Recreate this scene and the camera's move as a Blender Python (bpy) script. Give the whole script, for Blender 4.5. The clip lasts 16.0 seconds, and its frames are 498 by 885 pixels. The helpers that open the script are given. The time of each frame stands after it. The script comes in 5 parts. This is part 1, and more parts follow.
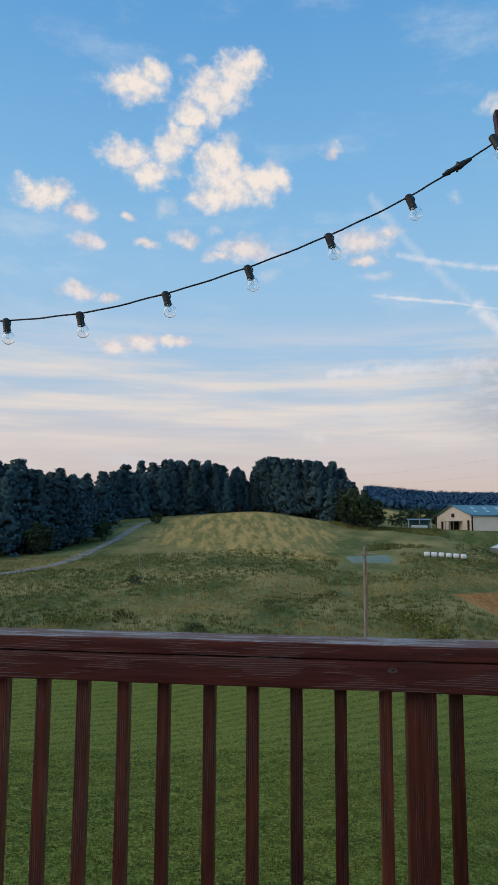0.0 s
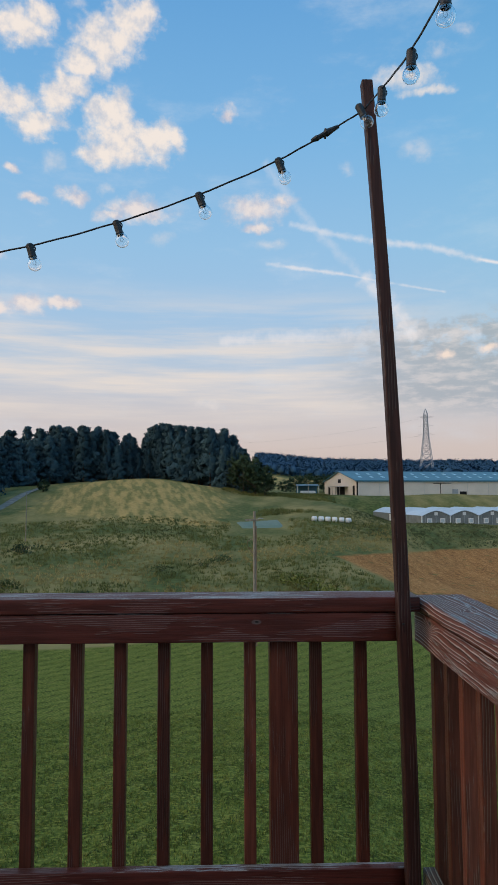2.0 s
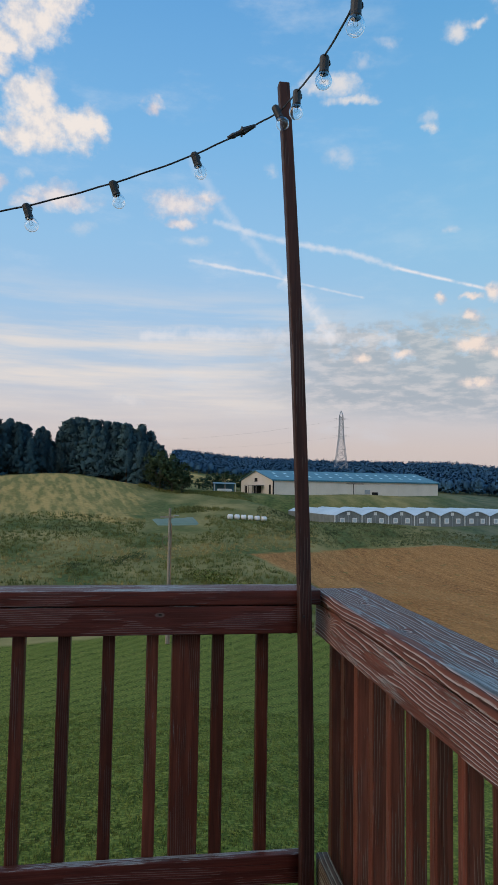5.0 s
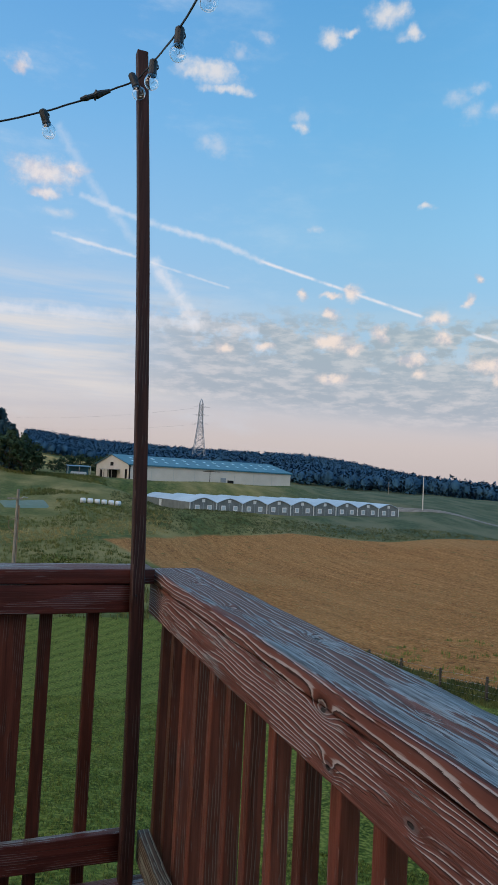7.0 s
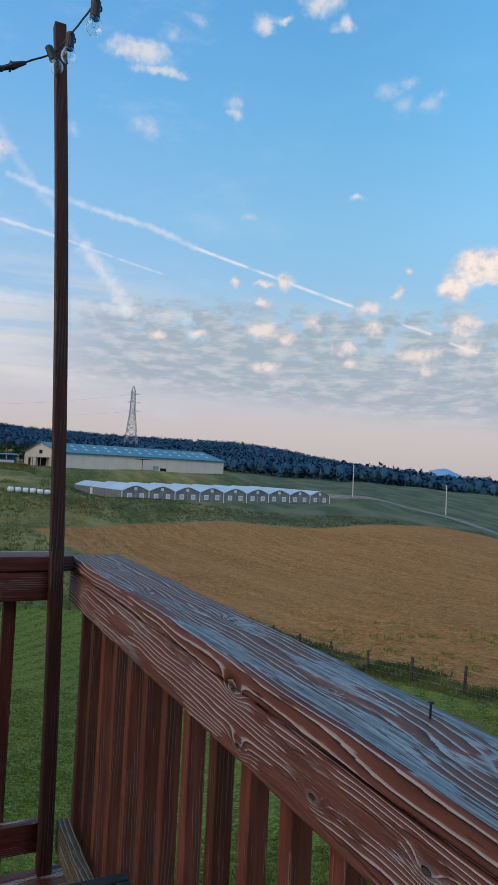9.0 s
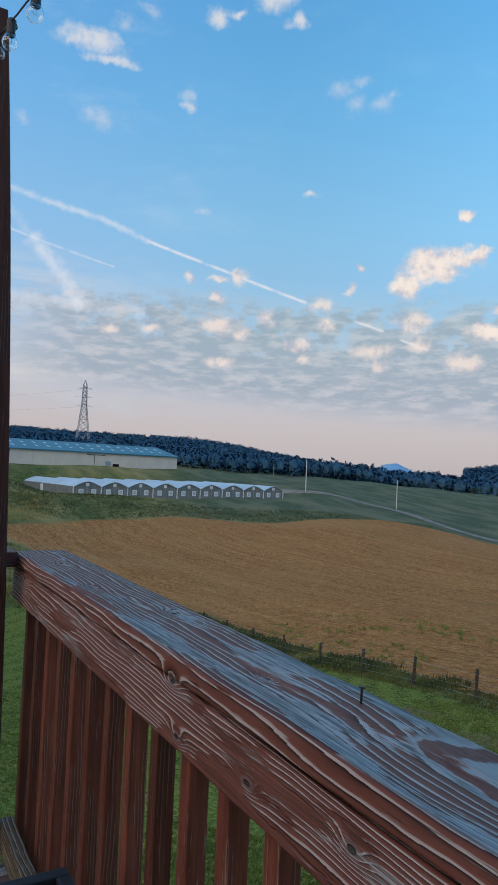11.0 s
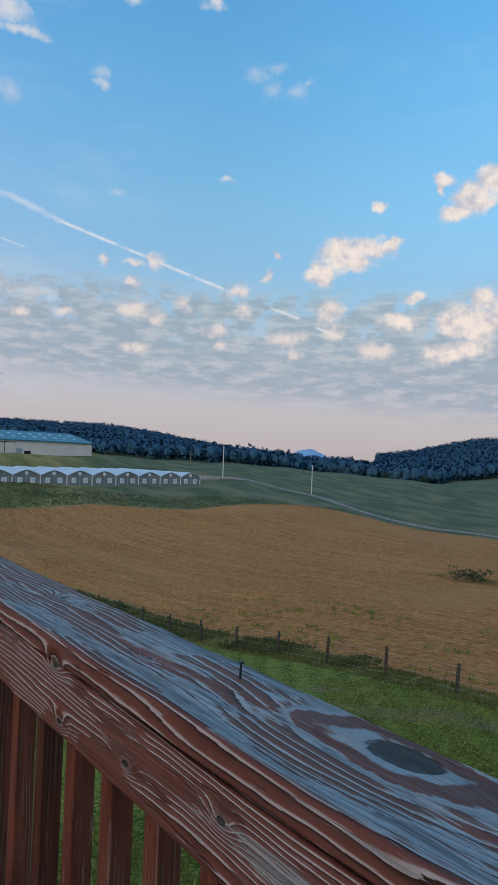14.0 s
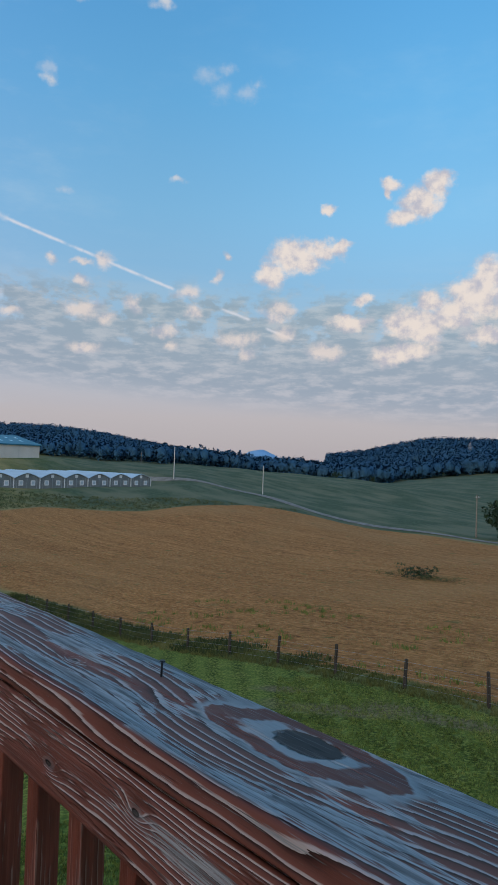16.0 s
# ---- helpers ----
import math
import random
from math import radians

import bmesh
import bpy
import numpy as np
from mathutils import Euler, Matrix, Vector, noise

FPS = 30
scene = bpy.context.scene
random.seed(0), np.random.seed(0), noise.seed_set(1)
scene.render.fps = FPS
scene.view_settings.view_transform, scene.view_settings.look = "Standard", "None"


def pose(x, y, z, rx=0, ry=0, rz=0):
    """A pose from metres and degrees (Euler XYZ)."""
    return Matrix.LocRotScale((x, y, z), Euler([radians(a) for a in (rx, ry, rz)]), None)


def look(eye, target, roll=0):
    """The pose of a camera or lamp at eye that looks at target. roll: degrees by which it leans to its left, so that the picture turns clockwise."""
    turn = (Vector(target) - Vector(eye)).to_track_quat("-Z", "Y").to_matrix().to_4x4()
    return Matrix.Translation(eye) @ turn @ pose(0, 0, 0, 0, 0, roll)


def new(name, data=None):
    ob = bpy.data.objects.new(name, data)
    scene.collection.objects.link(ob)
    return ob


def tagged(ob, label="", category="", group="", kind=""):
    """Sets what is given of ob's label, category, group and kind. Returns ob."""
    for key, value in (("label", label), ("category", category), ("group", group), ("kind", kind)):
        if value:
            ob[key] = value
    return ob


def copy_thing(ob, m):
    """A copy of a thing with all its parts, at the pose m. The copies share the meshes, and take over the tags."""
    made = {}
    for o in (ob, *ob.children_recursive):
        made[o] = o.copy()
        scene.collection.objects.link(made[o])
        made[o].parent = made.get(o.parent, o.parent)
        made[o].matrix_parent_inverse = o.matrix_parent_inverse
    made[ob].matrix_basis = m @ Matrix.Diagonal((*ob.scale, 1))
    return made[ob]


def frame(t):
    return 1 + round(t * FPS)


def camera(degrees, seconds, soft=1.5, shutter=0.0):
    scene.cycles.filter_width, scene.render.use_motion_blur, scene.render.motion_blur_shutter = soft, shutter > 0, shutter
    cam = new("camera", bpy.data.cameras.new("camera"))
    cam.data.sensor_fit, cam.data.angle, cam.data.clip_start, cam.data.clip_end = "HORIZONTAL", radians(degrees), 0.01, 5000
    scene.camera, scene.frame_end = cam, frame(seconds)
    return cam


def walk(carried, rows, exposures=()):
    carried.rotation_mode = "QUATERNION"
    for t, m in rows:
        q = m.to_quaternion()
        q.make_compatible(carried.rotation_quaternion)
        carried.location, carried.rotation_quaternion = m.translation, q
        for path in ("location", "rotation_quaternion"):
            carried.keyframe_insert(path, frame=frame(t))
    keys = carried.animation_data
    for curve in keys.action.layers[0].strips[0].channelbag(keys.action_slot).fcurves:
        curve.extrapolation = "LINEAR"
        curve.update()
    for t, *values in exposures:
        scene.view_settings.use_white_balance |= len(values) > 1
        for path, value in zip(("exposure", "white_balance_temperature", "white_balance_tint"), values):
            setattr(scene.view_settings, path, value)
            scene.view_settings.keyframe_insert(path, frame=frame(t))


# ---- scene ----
cam = camera(40.0, 16.0, 1.0)
PATH = [
    (0, (3.898, -0.167, 1.321), (3.635, 1.801, 1.562), 0.3),
    (0.5, (3.915, -0.193, 1.318), (3.739, 1.79, 1.509), 0.2),
    (1, (3.937, -0.185, 1.31), (3.821, 1.805, 1.479), -0.4),
    (1.5, (3.958, -0.177, 1.302), (3.925, 1.817, 1.457), -0.3),
    (2, (3.974, -0.18, 1.296), (4.023, 1.814, 1.441), -0.2),
    (2.5, (3.983, -0.181, 1.293), (4.087, 1.811, 1.44), -0.1),
    (3, (3.988, -0.179, 1.29), (4.134, 1.81, 1.439), 0.1),
    (5.5, (4.019, -0.196, 1.279), (4.375, 1.767, 1.412), 1.1),
    (6, (4.039, -0.189, 1.272), (4.495, 1.755, 1.396), 1.5),
    (6.5, (4.052, -0.192, 1.266), (4.634, 1.718, 1.381), 2.3),
    (7, (4.063, -0.2, 1.263), (4.749, 1.674, 1.377), 2.9),
    (7.5, (4.072, -0.204, 1.259), (4.828, 1.645, 1.364), 3.4),
    (8, (4.081, -0.206, 1.257), (4.887, 1.622, 1.353), 3.1),
    (8.5, (4.089, -0.21, 1.256), (4.926, 1.604, 1.352), 3.0),
    (9, (4.097, -0.214, 1.256), (4.965, 1.586, 1.344), 2.7),
    (11.5, (4.122, -0.237, 1.251), (5.139, 1.484, 1.329), 2.4),
    (12, (4.132, -0.238, 1.248), (5.174, 1.467, 1.322), 2.2),
    (12.5, (4.135, -0.242, 1.247), (5.203, 1.448, 1.319), 2.3),
    (13, (4.148, -0.243, 1.243), (5.272, 1.41, 1.3), 2.2),
    (13.5, (4.151, -0.25, 1.244), (5.308, 1.381, 1.298), 2.2),
    (14, (4.161, -0.255, 1.243), (5.353, 1.35, 1.293), 2.2),
    (14.5, (4.159, -0.273, 1.25), (5.369, 1.318, 1.3), 2.2),
    (15, (4.165, -0.283, 1.253), (5.393, 1.295, 1.305), 2.2),
    (15.5, (4.163, -0.306, 1.255), (5.425, 1.244, 1.318), 2.0),
    (16, (4.172, -0.312, 1.251), (5.475, 1.204, 1.308), 1.8),
]
walk(cam, [(t, look(eye, target, roll)) for t, eye, target, roll in PATH], [(0, 0.06, 7000, 12), (5.5, 0.06, 6700, 11), (9, 0.04, 6350, 10), (12.5, -0.04, 6250, 9), (14.5, -0.10, 6200, 9), (16, -0.19, 6120, 9)])

# ---- world, sun ----
world = bpy.data.worlds.new("evening_sky")
scene.world = world
world.use_nodes = True
WN, WL = world.node_tree.nodes, world.node_tree.links
WN.clear()


def wnode(kind, *ins, **props):
    n = WN.new(kind)
    if "operation" in props:
        n.operation = props["operation"]
    if "interpolation_type" in props:
        n.interpolation_type = props["interpolation_type"]
    for i, v in enumerate(ins):
        if v is None:
            continue
        if isinstance(v, bpy.types.NodeSocket):
            WL.new(v, n.inputs[i])
        else:
            n.inputs[i].default_value = v
    return n


def wmath(op, *ins):
    return wnode("ShaderNodeMath", *ins, operation=op).outputs[0]


def wvec(op, *ins):
    n = wnode("ShaderNodeVectorMath", *ins, operation=op)
    return n.outputs["Value"] if op in ("LENGTH", "DISTANCE", "DOT_PRODUCT") else n.outputs[0]


def wstep(x, lo, hi):
    n = wnode("ShaderNodeMapRange", x, lo, hi, 0.0, 1.0, interpolation_type="SMOOTHSTEP")
    return n.outputs[0]


def wmix(fac, a, b):
    n = WN.new("ShaderNodeMix")
    n.data_type = "RGBA"
    for sock, v in ((n.inputs[0], fac), (n.inputs[6], a), (n.inputs[7], b)):
        if isinstance(v, bpy.types.NodeSocket):
            WL.new(v, sock)
        else:
            sock.default_value = v
    return n.outputs[2]


def rgb(r, g, b):
    """Linear colour from display values 0 to 255."""
    return tuple(((c / 255 + 0.055) / 1.055) ** 2.4 if c > 10 else c / 3300 for c in (r, g, b)) + (1.0,)


sky_dir = wnode("ShaderNodeTexCoord").outputs["Generated"]
sep = wnode("ShaderNodeSeparateXYZ", sky_dir)
sky_el = wmath("MULTIPLY", wmath("ARCSINE", sep.outputs[2]), 57.2958)
sky_az = wmath("MULTIPLY", wmath("ARCTAN2", sep.outputs[0], sep.outputs[1]), 57.2958)
sky_tex = WN.new("ShaderNodeTexSky")
sky_tex.sky_type, sky_tex.sun_disc = "NISHITA", False
sky_tex.sun_elevation, sky_tex.sun_rotation = radians(27), radians(-115)
sky_tex.altitude, sky_tex.air_density, sky_tex.dust_density, sky_tex.ozone_density = 300, 1.0, 1.5, 2.0
ramp = wnode("ShaderNodeValToRGB", wnode("ShaderNodeMapRange", sky_el, -5.0, 45.0, 0.0, 1.0).outputs[0])
stops = [(0.10, rgb(192, 180, 180)), (0.17, rgb(202, 190, 189)), (0.24, rgb(196, 197, 206)), (0.31, rgb(178, 199, 222)), (0.39, rgb(158, 196, 231)),
         (0.50, rgb(144, 193, 233)), (0.66, rgb(119, 181, 231)), (0.92, rgb(86, 156, 218))]
while len(ramp.color_ramp.elements) < len(stops):
    ramp.color_ramp.elements.new(0.5)
for el, (p, c) in zip(ramp.color_ramp.elements, stops):
    el.position, el.color = p, c
nishita = wvec("SCALE", sky_tex.outputs[0])
nishita.node.inputs["Scale"].default_value = 0.10
sky_col = wmix(0.93, nishita, ramp.outputs[0])
# clouds: puffs at (azimuth, elevation, half width, half height) in degrees, torn by noise
PUFFS_WEST = [(-18.1, 34.0, 2.2, 1.3), (-16.3, 35.1, 1.0, 0.8), (-10.8, 33.9, 2.3, 1.7), (-8.9, 35.5, 1.8, 1.3), (-12.4, 32.5, 1.7, 1.0), (-7.4, 36.1, 1.0, 0.8), (-18.7, 29.2, 1.9, 1.2), (-16.2, 28.0, 1.7, 1.1),
              (-14.7, 30.0, 1.5, 1.2), (-13.5, 31.0, 1.3, 0.9), (-10.3, 29.3, 1.9, 1.6), (-9.4, 27.5, 2.7, 1.7), (-6.8, 27.6, 1.9, 1.4), (-11.2, 26.3, 1.6, 0.8), (-4.9, 27.8, 0.9, 0.8), (-25.4, 25.8, 1.9, 1.2)]
PUFFS_LOW = [(-23.9, 26.2, 0.7, 0.8), (-22.0, 24.9, 1.1, 0.9), (-21.6, 22.7, 1.6, 0.6), (-18.3, 24.6, 0.6, 0.4), (-16.5, 22.7, 0.9, 0.4), (-13.2, 23.3, 1.4, 0.6), (-8.0, 22.6, 2.6, 1.0), (-10.3, 22.0, 1.1, 0.5), (2.0, 22.9, 2.4, 1.1),
             (4.1, 23.4, 1.2, 0.6), (2.2, 21.5, 1.1, 0.4), (-22.3, 18.7, 1.5, 0.7), (-19.6, 18.3, 0.9, 0.4), (-16.7, 14.9, 1.5, 0.8), (-18.8, 14.6, 1.5, 0.6), (-14.1, 15.1, 1.3, 0.5), (-0.3, 29.8, 0.7, 0.6)]
PUFFS_HIGH = [(14.1, 31.6, 1.5, 0.7), (15.7, 31.3, 1.8, 0.9), (16.7, 30.4, 2.2, 0.4), (25.4, 34.1, 0.9, 0.7), (27.0, 34.4, 0.7, 0.3), (30.2, 35.3, 1.5, 0.8), (32.3, 33.9, 0.8, 0.5), (23.3, 27.9, 0.5, 0.5), (34.0, 22.2, 0.7, 0.3)]
PUFFS_THIN = [(17.7, 33.1, 0.9, 0.6), (19.9, 33.9, 0.8, 0.4), (36.4, 29.6, 0.9, 0.7), (37.7, 30.2, 0.8, 0.4), (39.6, 28.5, 0.9, 0.6), (40.5, 29.2, 0.6, 0.4), (24.9, 20.8, 0.6, 0.3), (23.1, 29.0, 0.6, 0.6), (37.5, 28.6, 1.1, 0.8),
              (15.8, 26.5, 1.2, 0.8), (-15.1, 25.6, 1.2, 0.7), (-10.8, 24.0, 0.5, 0.4), (3.3, 20.2, 1.2, 0.5), (-6.1, 20.8, 1.1, 0.6), (-2.1, 7.5, 1.3, 0.5), (9.6, 25.8, 0.5, 0.5), (-13.5, 35.9, 0.9, 0.4)]
PUFFS_EAST = [(42.2, 15.4, 1.2, 1.1), (44.0, 16.9, 1.9, 1.3), (46.2, 17.5, 1.9, 0.8), (44.9, 16.3, 1.7, 0.7), (47.7, 17.7, 0.9, 0.4), (52.1, 22.4, 0.9, 0.5), (51.7, 21.7, 0.4, 0.5), (54.2, 20.9, 1.6, 1.4), (55.4, 22.0, 1.3, 1.0), (53.0, 19.7, 1.2, 0.7),
              (53.6, 11.5, 1.9, 1.4), (55.2, 13.1, 1.2, 1.0), (54.9, 11.1, 1.7, 1.7), (52.1, 9.0, 1.2, 0.9), (53.5, 9.4, 1.6, 0.9), (48.8, 11.7, 1.5, 0.7), (49.8, 13.6, 0.7, 0.5), (46.9, 20.5, 0.6, 0.4), (58.7, 13.4, 2.5, 1.9), (59.9, 15.0, 1.4, 1.3), (57.0, 12.1, 1.9, 1.1), (59.6, 10.7, 1.7, 0.9)]
PUFFS_BANK = [(37.7, 15.1, 0.5, 0.6), (28.2, 16.0, 0.9, 0.7), (26.5, 15.7, 0.8, 0.3), (23.9, 15.5, 0.5, 0.4), (26.8, 14.1, 0.5, 0.5), (26.4, 11.8, 1.6, 0.7), (28.4, 11.4, 0.9, 0.6), (30.8, 12.4, 0.7, 0.8), (35.1, 13.7, 1.3, 0.7), (35.6, 12.2, 0.8, 0.5), (33.6, 10.7, 1.1, 0.6),
              (34.1, 9.3, 0.9, 0.5), (26.8, 8.9, 1.2, 0.5), (21.0, 11.4, 1.0, 0.4), (17.5, 11.3, 0.9, 0.5), (39.3, 10.2, 1.7, 0.8), (40.2, 9.1, 0.9, 0.7), (42.4, 12.2, 1.3, 0.7), (43.2, 12.9, 1.0, 0.6), (43.5, 10.7, 1.0, 0.8), (46.9, 9.2, 1.5, 0.8), (38.3, 16.9, 0.4, 0.4)]
uv = wnode("ShaderNodeCombineXYZ", sky_az, sky_el, 0.0).outputs[0]


def wnoise(scale, stretch=(1.0, 1.0, 1.0), detail=6.0, rough=0.55, colour=False):
    t = WN.new("ShaderNodeTexNoise")
    t.inputs["Scale"].default_value, t.inputs["Detail"].default_value, t.inputs["Roughness"].default_value = scale, detail, rough
    WL.new(wvec("MULTIPLY", uv, stretch), t.inputs["Vector"])
    return t.outputs["Color" if colour else "Fac"]


warp = wvec("SUBTRACT", wnoise(0.45, detail=4.0, colour=True), (0.5, 0.5, 0.5))
warped = wvec("MULTIPLY_ADD", warp, (2.4, 1.8, 0.0), uv)


def puffs(blobs):
    near = None
    for a, e, ra, re in blobs:
        sx, sy = math.cos(radians(e)) / (ra * 1.04), 1 / (re * 1.04)
        d = wvec("LENGTH", wvec("MULTIPLY_ADD", warped, (sx, sy, 0.0), (-a * sx, -e * sy, 0.0)))
        near = d if near is None else wmath("SMOOTH_MIN", near, d, 0.25)
    return near


torn = wmath("MULTIPLY", wmath("SUBTRACT", wnoise(0.75, (0.85, 1.1, 1.0), detail=8.0, rough=0.62), 0.5), 2.6)


def cover(near, soft, tear):
    return wstep(wmath("MULTIPLY_ADD", torn, tear, near), 1.30, 1.30 - soft)


# thin veils low over the horizon, then a broken grey bank to the east
veil = wstep(wnoise(0.20, (0.16, 2.0, 1.0), 6.0, 0.6), 0.36, 0.66)
veil = wmath("MULTIPLY", veil, wmath("MULTIPLY", wmath("MULTIPLY", wstep(sky_el, 3.0, 9.0), wstep(sky_el, 18.0, 12.0)), wmath("MULTIPLY_ADD", wstep(sky_az, 22.0, 8.0), 0.8, 0.2)))
sky_col = wmix(wmath("MULTIPLY", veil, 0.72), sky_col, rgb(233, 222, 212))
cirrus = wmath("MULTIPLY", wstep(wnoise(0.12, (0.5, 1.3, 1.0), 7.0, 0.65), 0.50, 0.76), wmath("MULTIPLY_ADD", wstep(sky_az, 34.0, 8.0), 0.34, 0.08))
sky_col = wmix(cirrus, sky_col, rgb(206, 219, 234))
bank_az = wstep(sky_az, 5.0, 17.0)
bank_low = wmath("MULTIPLY_ADD", sky_az, -0.066, 7.7)
bank_h = wmath("DIVIDE", wmath("SUBTRACT", sky_el, bank_low), wmath("SUBTRACT", 14.2, bank_low))
streaks, lumps = wnoise(0.40, (0.28, 1.7, 1.0), 8.0, 0.6), wnoise(0.55, (0.75, 1.1, 1.0), 8.0, 0.6)
bank_n = wmix(wstep(bank_h, 0.15, 0.6), streaks, lumps)
bank = wstep(wmath("SUBTRACT", bank_n, wmath("MULTIPLY_ADD", wmath("MULTIPLY", bank_h, bank_h), 0.20, 0.28)), -0.03, 0.13)
bank = wmath("MULTIPLY", bank, wmath("MULTIPLY", wmath("MULTIPLY", wstep(bank_h, -0.14, 0.16), wstep(bank_h, 1.15, 0.8)), bank_az))
bank_col = wmix(wstep(wnoise(0.9, (0.45, 1.5, 1.0), 7.0, 0.6), 0.42, 0.66), rgb(164, 174, 187), rgb(198, 197, 203))
sky_col = wmix(wmath("MULTIPLY", bank, 0.9), sky_col, bank_col)
# sky away from the sun is a deeper blue
east = wvec("MULTIPLY", sky_col, (0.91, 1.0, 0.965))
sky_col = wmix(wmath("MULTIPLY", wstep(sky_az, 4.0, 34.0), wstep(sky_el, 4.0, 14.0)), sky_col, east)
sky_col = wmix(wmath("MULTIPLY", wstep(sky_az, 30.0, 58.0), wstep(sky_el, 8.0, 20.0)), sky_col, wvec("MULTIPLY", sky_col, (1.14, 1.18, 1.18)))


def trail(points, wide, strength, col, ragged=1.0):
    """A vapour trail through (azimuth, elevation) points."""
    whole = None
    ramble = wmath("MULTIPLY", wmath("SUBTRACT", wnoise(1.4, detail=5.0), 0.5), wide * 1.8 * ragged)
    for (a0, e0), (a1, e1) in zip(points, points[1:]):
        n_ = math.hypot(a1 - a0, e1 - e0)
        ux, uy = (a1 - a0) / n_, (e1 - e0) / n_
        q = wvec("SUBTRACT", uv, (a0, e0, 0.0))
        u, v = wvec("DOT_PRODUCT", q, (ux, uy, 0.0)), wvec("DOT_PRODUCT", q, (-uy, ux, 0.0))
        off = wmath("ADD", wmath("ABSOLUTE", v), ramble)
        m = wmath("MULTIPLY", wstep(off, wide * 1.25, wide * -0.1), wmath("MULTIPLY", wstep(u, -0.25, 0.15), wstep(u, n_ + 0.25, n_ - 0.15)))
        whole = m if whole is None else wmath("MAXIMUM", whole, m)
    thin = wstep(wnoise(0.5, detail=4.0), 0.25, 0.55)
    return wmix(wmath("MULTIPLY", wmath("MULTIPLY", whole, thin), strength), col, rgb(232, 230, 234))


sky_col = trail([(5.0, 21.8), (10.5, 20.5)], 0.3, 0.4, sky_col)
sky_col = trail([(10.5, 20.5), (16.8, 19.4), (20.5, 18.1)], 0.32, 0.5, sky_col)
sky_col = trail([(20.5, 18.1), (26.5, 16.4), (33.9, 14.0)], 0.17, 0.85, sky_col, 0.5)
sky_col = trail([(38.0, 12.6), (40.4, 11.8)], 0.16, 0.8, sky_col, 0.5)
sky_col = trail([(41.9, 11.1), (44.0, 10.3)], 0.16, 0.8, sky_col, 0.5)
sky_col = trail([(3.0, 18.8), (9.4, 17.8)], 0.20, 0.6, sky_col)
sky_col = trail([(9.4, 17.8), (17.7, 15.9)], 0.12, 0.4, sky_col)
sky_col = trail([(2.8, 26.4), (6.5, 22.0), (11.1, 17.5)], 0.5, 0.22, sky_col)
sky_col = trail([(11.1, 17.5), (13.5, 15.0), (15.4, 12.4)], 0.75, 0.55, sky_col)
sky_col = trail([(-1.0, 12.6), (3.0, 12.9), (9.7, 12.9), (17.2, 12.7), (20.4, 12.5)], 0.6, 0.4, sky_col)
shade = wnoise(0.8, detail=7.0, rough=0.6)
for blobs, soft, tear, thick, dim, lit in ((PUFFS_THIN, 1.5, 1.0, 0.40, rgb(196, 206, 218), rgb(228, 224, 224)), (PUFFS_LOW, 1.1, 0.7, 0.8, rgb(198, 196, 208), rgb(238, 226, 220)), (PUFFS_WEST, 0.9, 0.7, 0.92, rgb(196, 203, 216), rgb(240, 231, 224)),
                                     (PUFFS_HIGH, 1.2, 0.75, 0.78, rgb(192, 204, 218), rgb(232, 226, 222)), (PUFFS_BANK, 1.1, 0.7, 0.82, rgb(190, 190, 200), rgb(244, 226, 214)), (PUFFS_EAST, 0.8, 0.6, 0.95, rgb(204, 198, 204), rgb(252, 234, 219))):
    near = puffs(blobs)
    sky_col = wmix(wmath("MULTIPLY", cover(near, soft, tear), thick), sky_col, wmix(wstep(wmath("MULTIPLY_ADD", near, -0.12, shade), 0.26, 0.54), dim, lit))
bg = wnode("ShaderNodeBackground", sky_col, 1.0)
WL.new(bg.outputs[0], wnode("ShaderNodeOutputWorld").inputs[0])

sun = new("sun", bpy.data.lights.new("sun", "SUN"))
sun.data.energy, sun.data.angle, sun.data.color = 1.8, radians(80), (1.0, 0.76, 0.46)
sun.matrix_world = look((-60, -28, 34), (0, 0, 0))


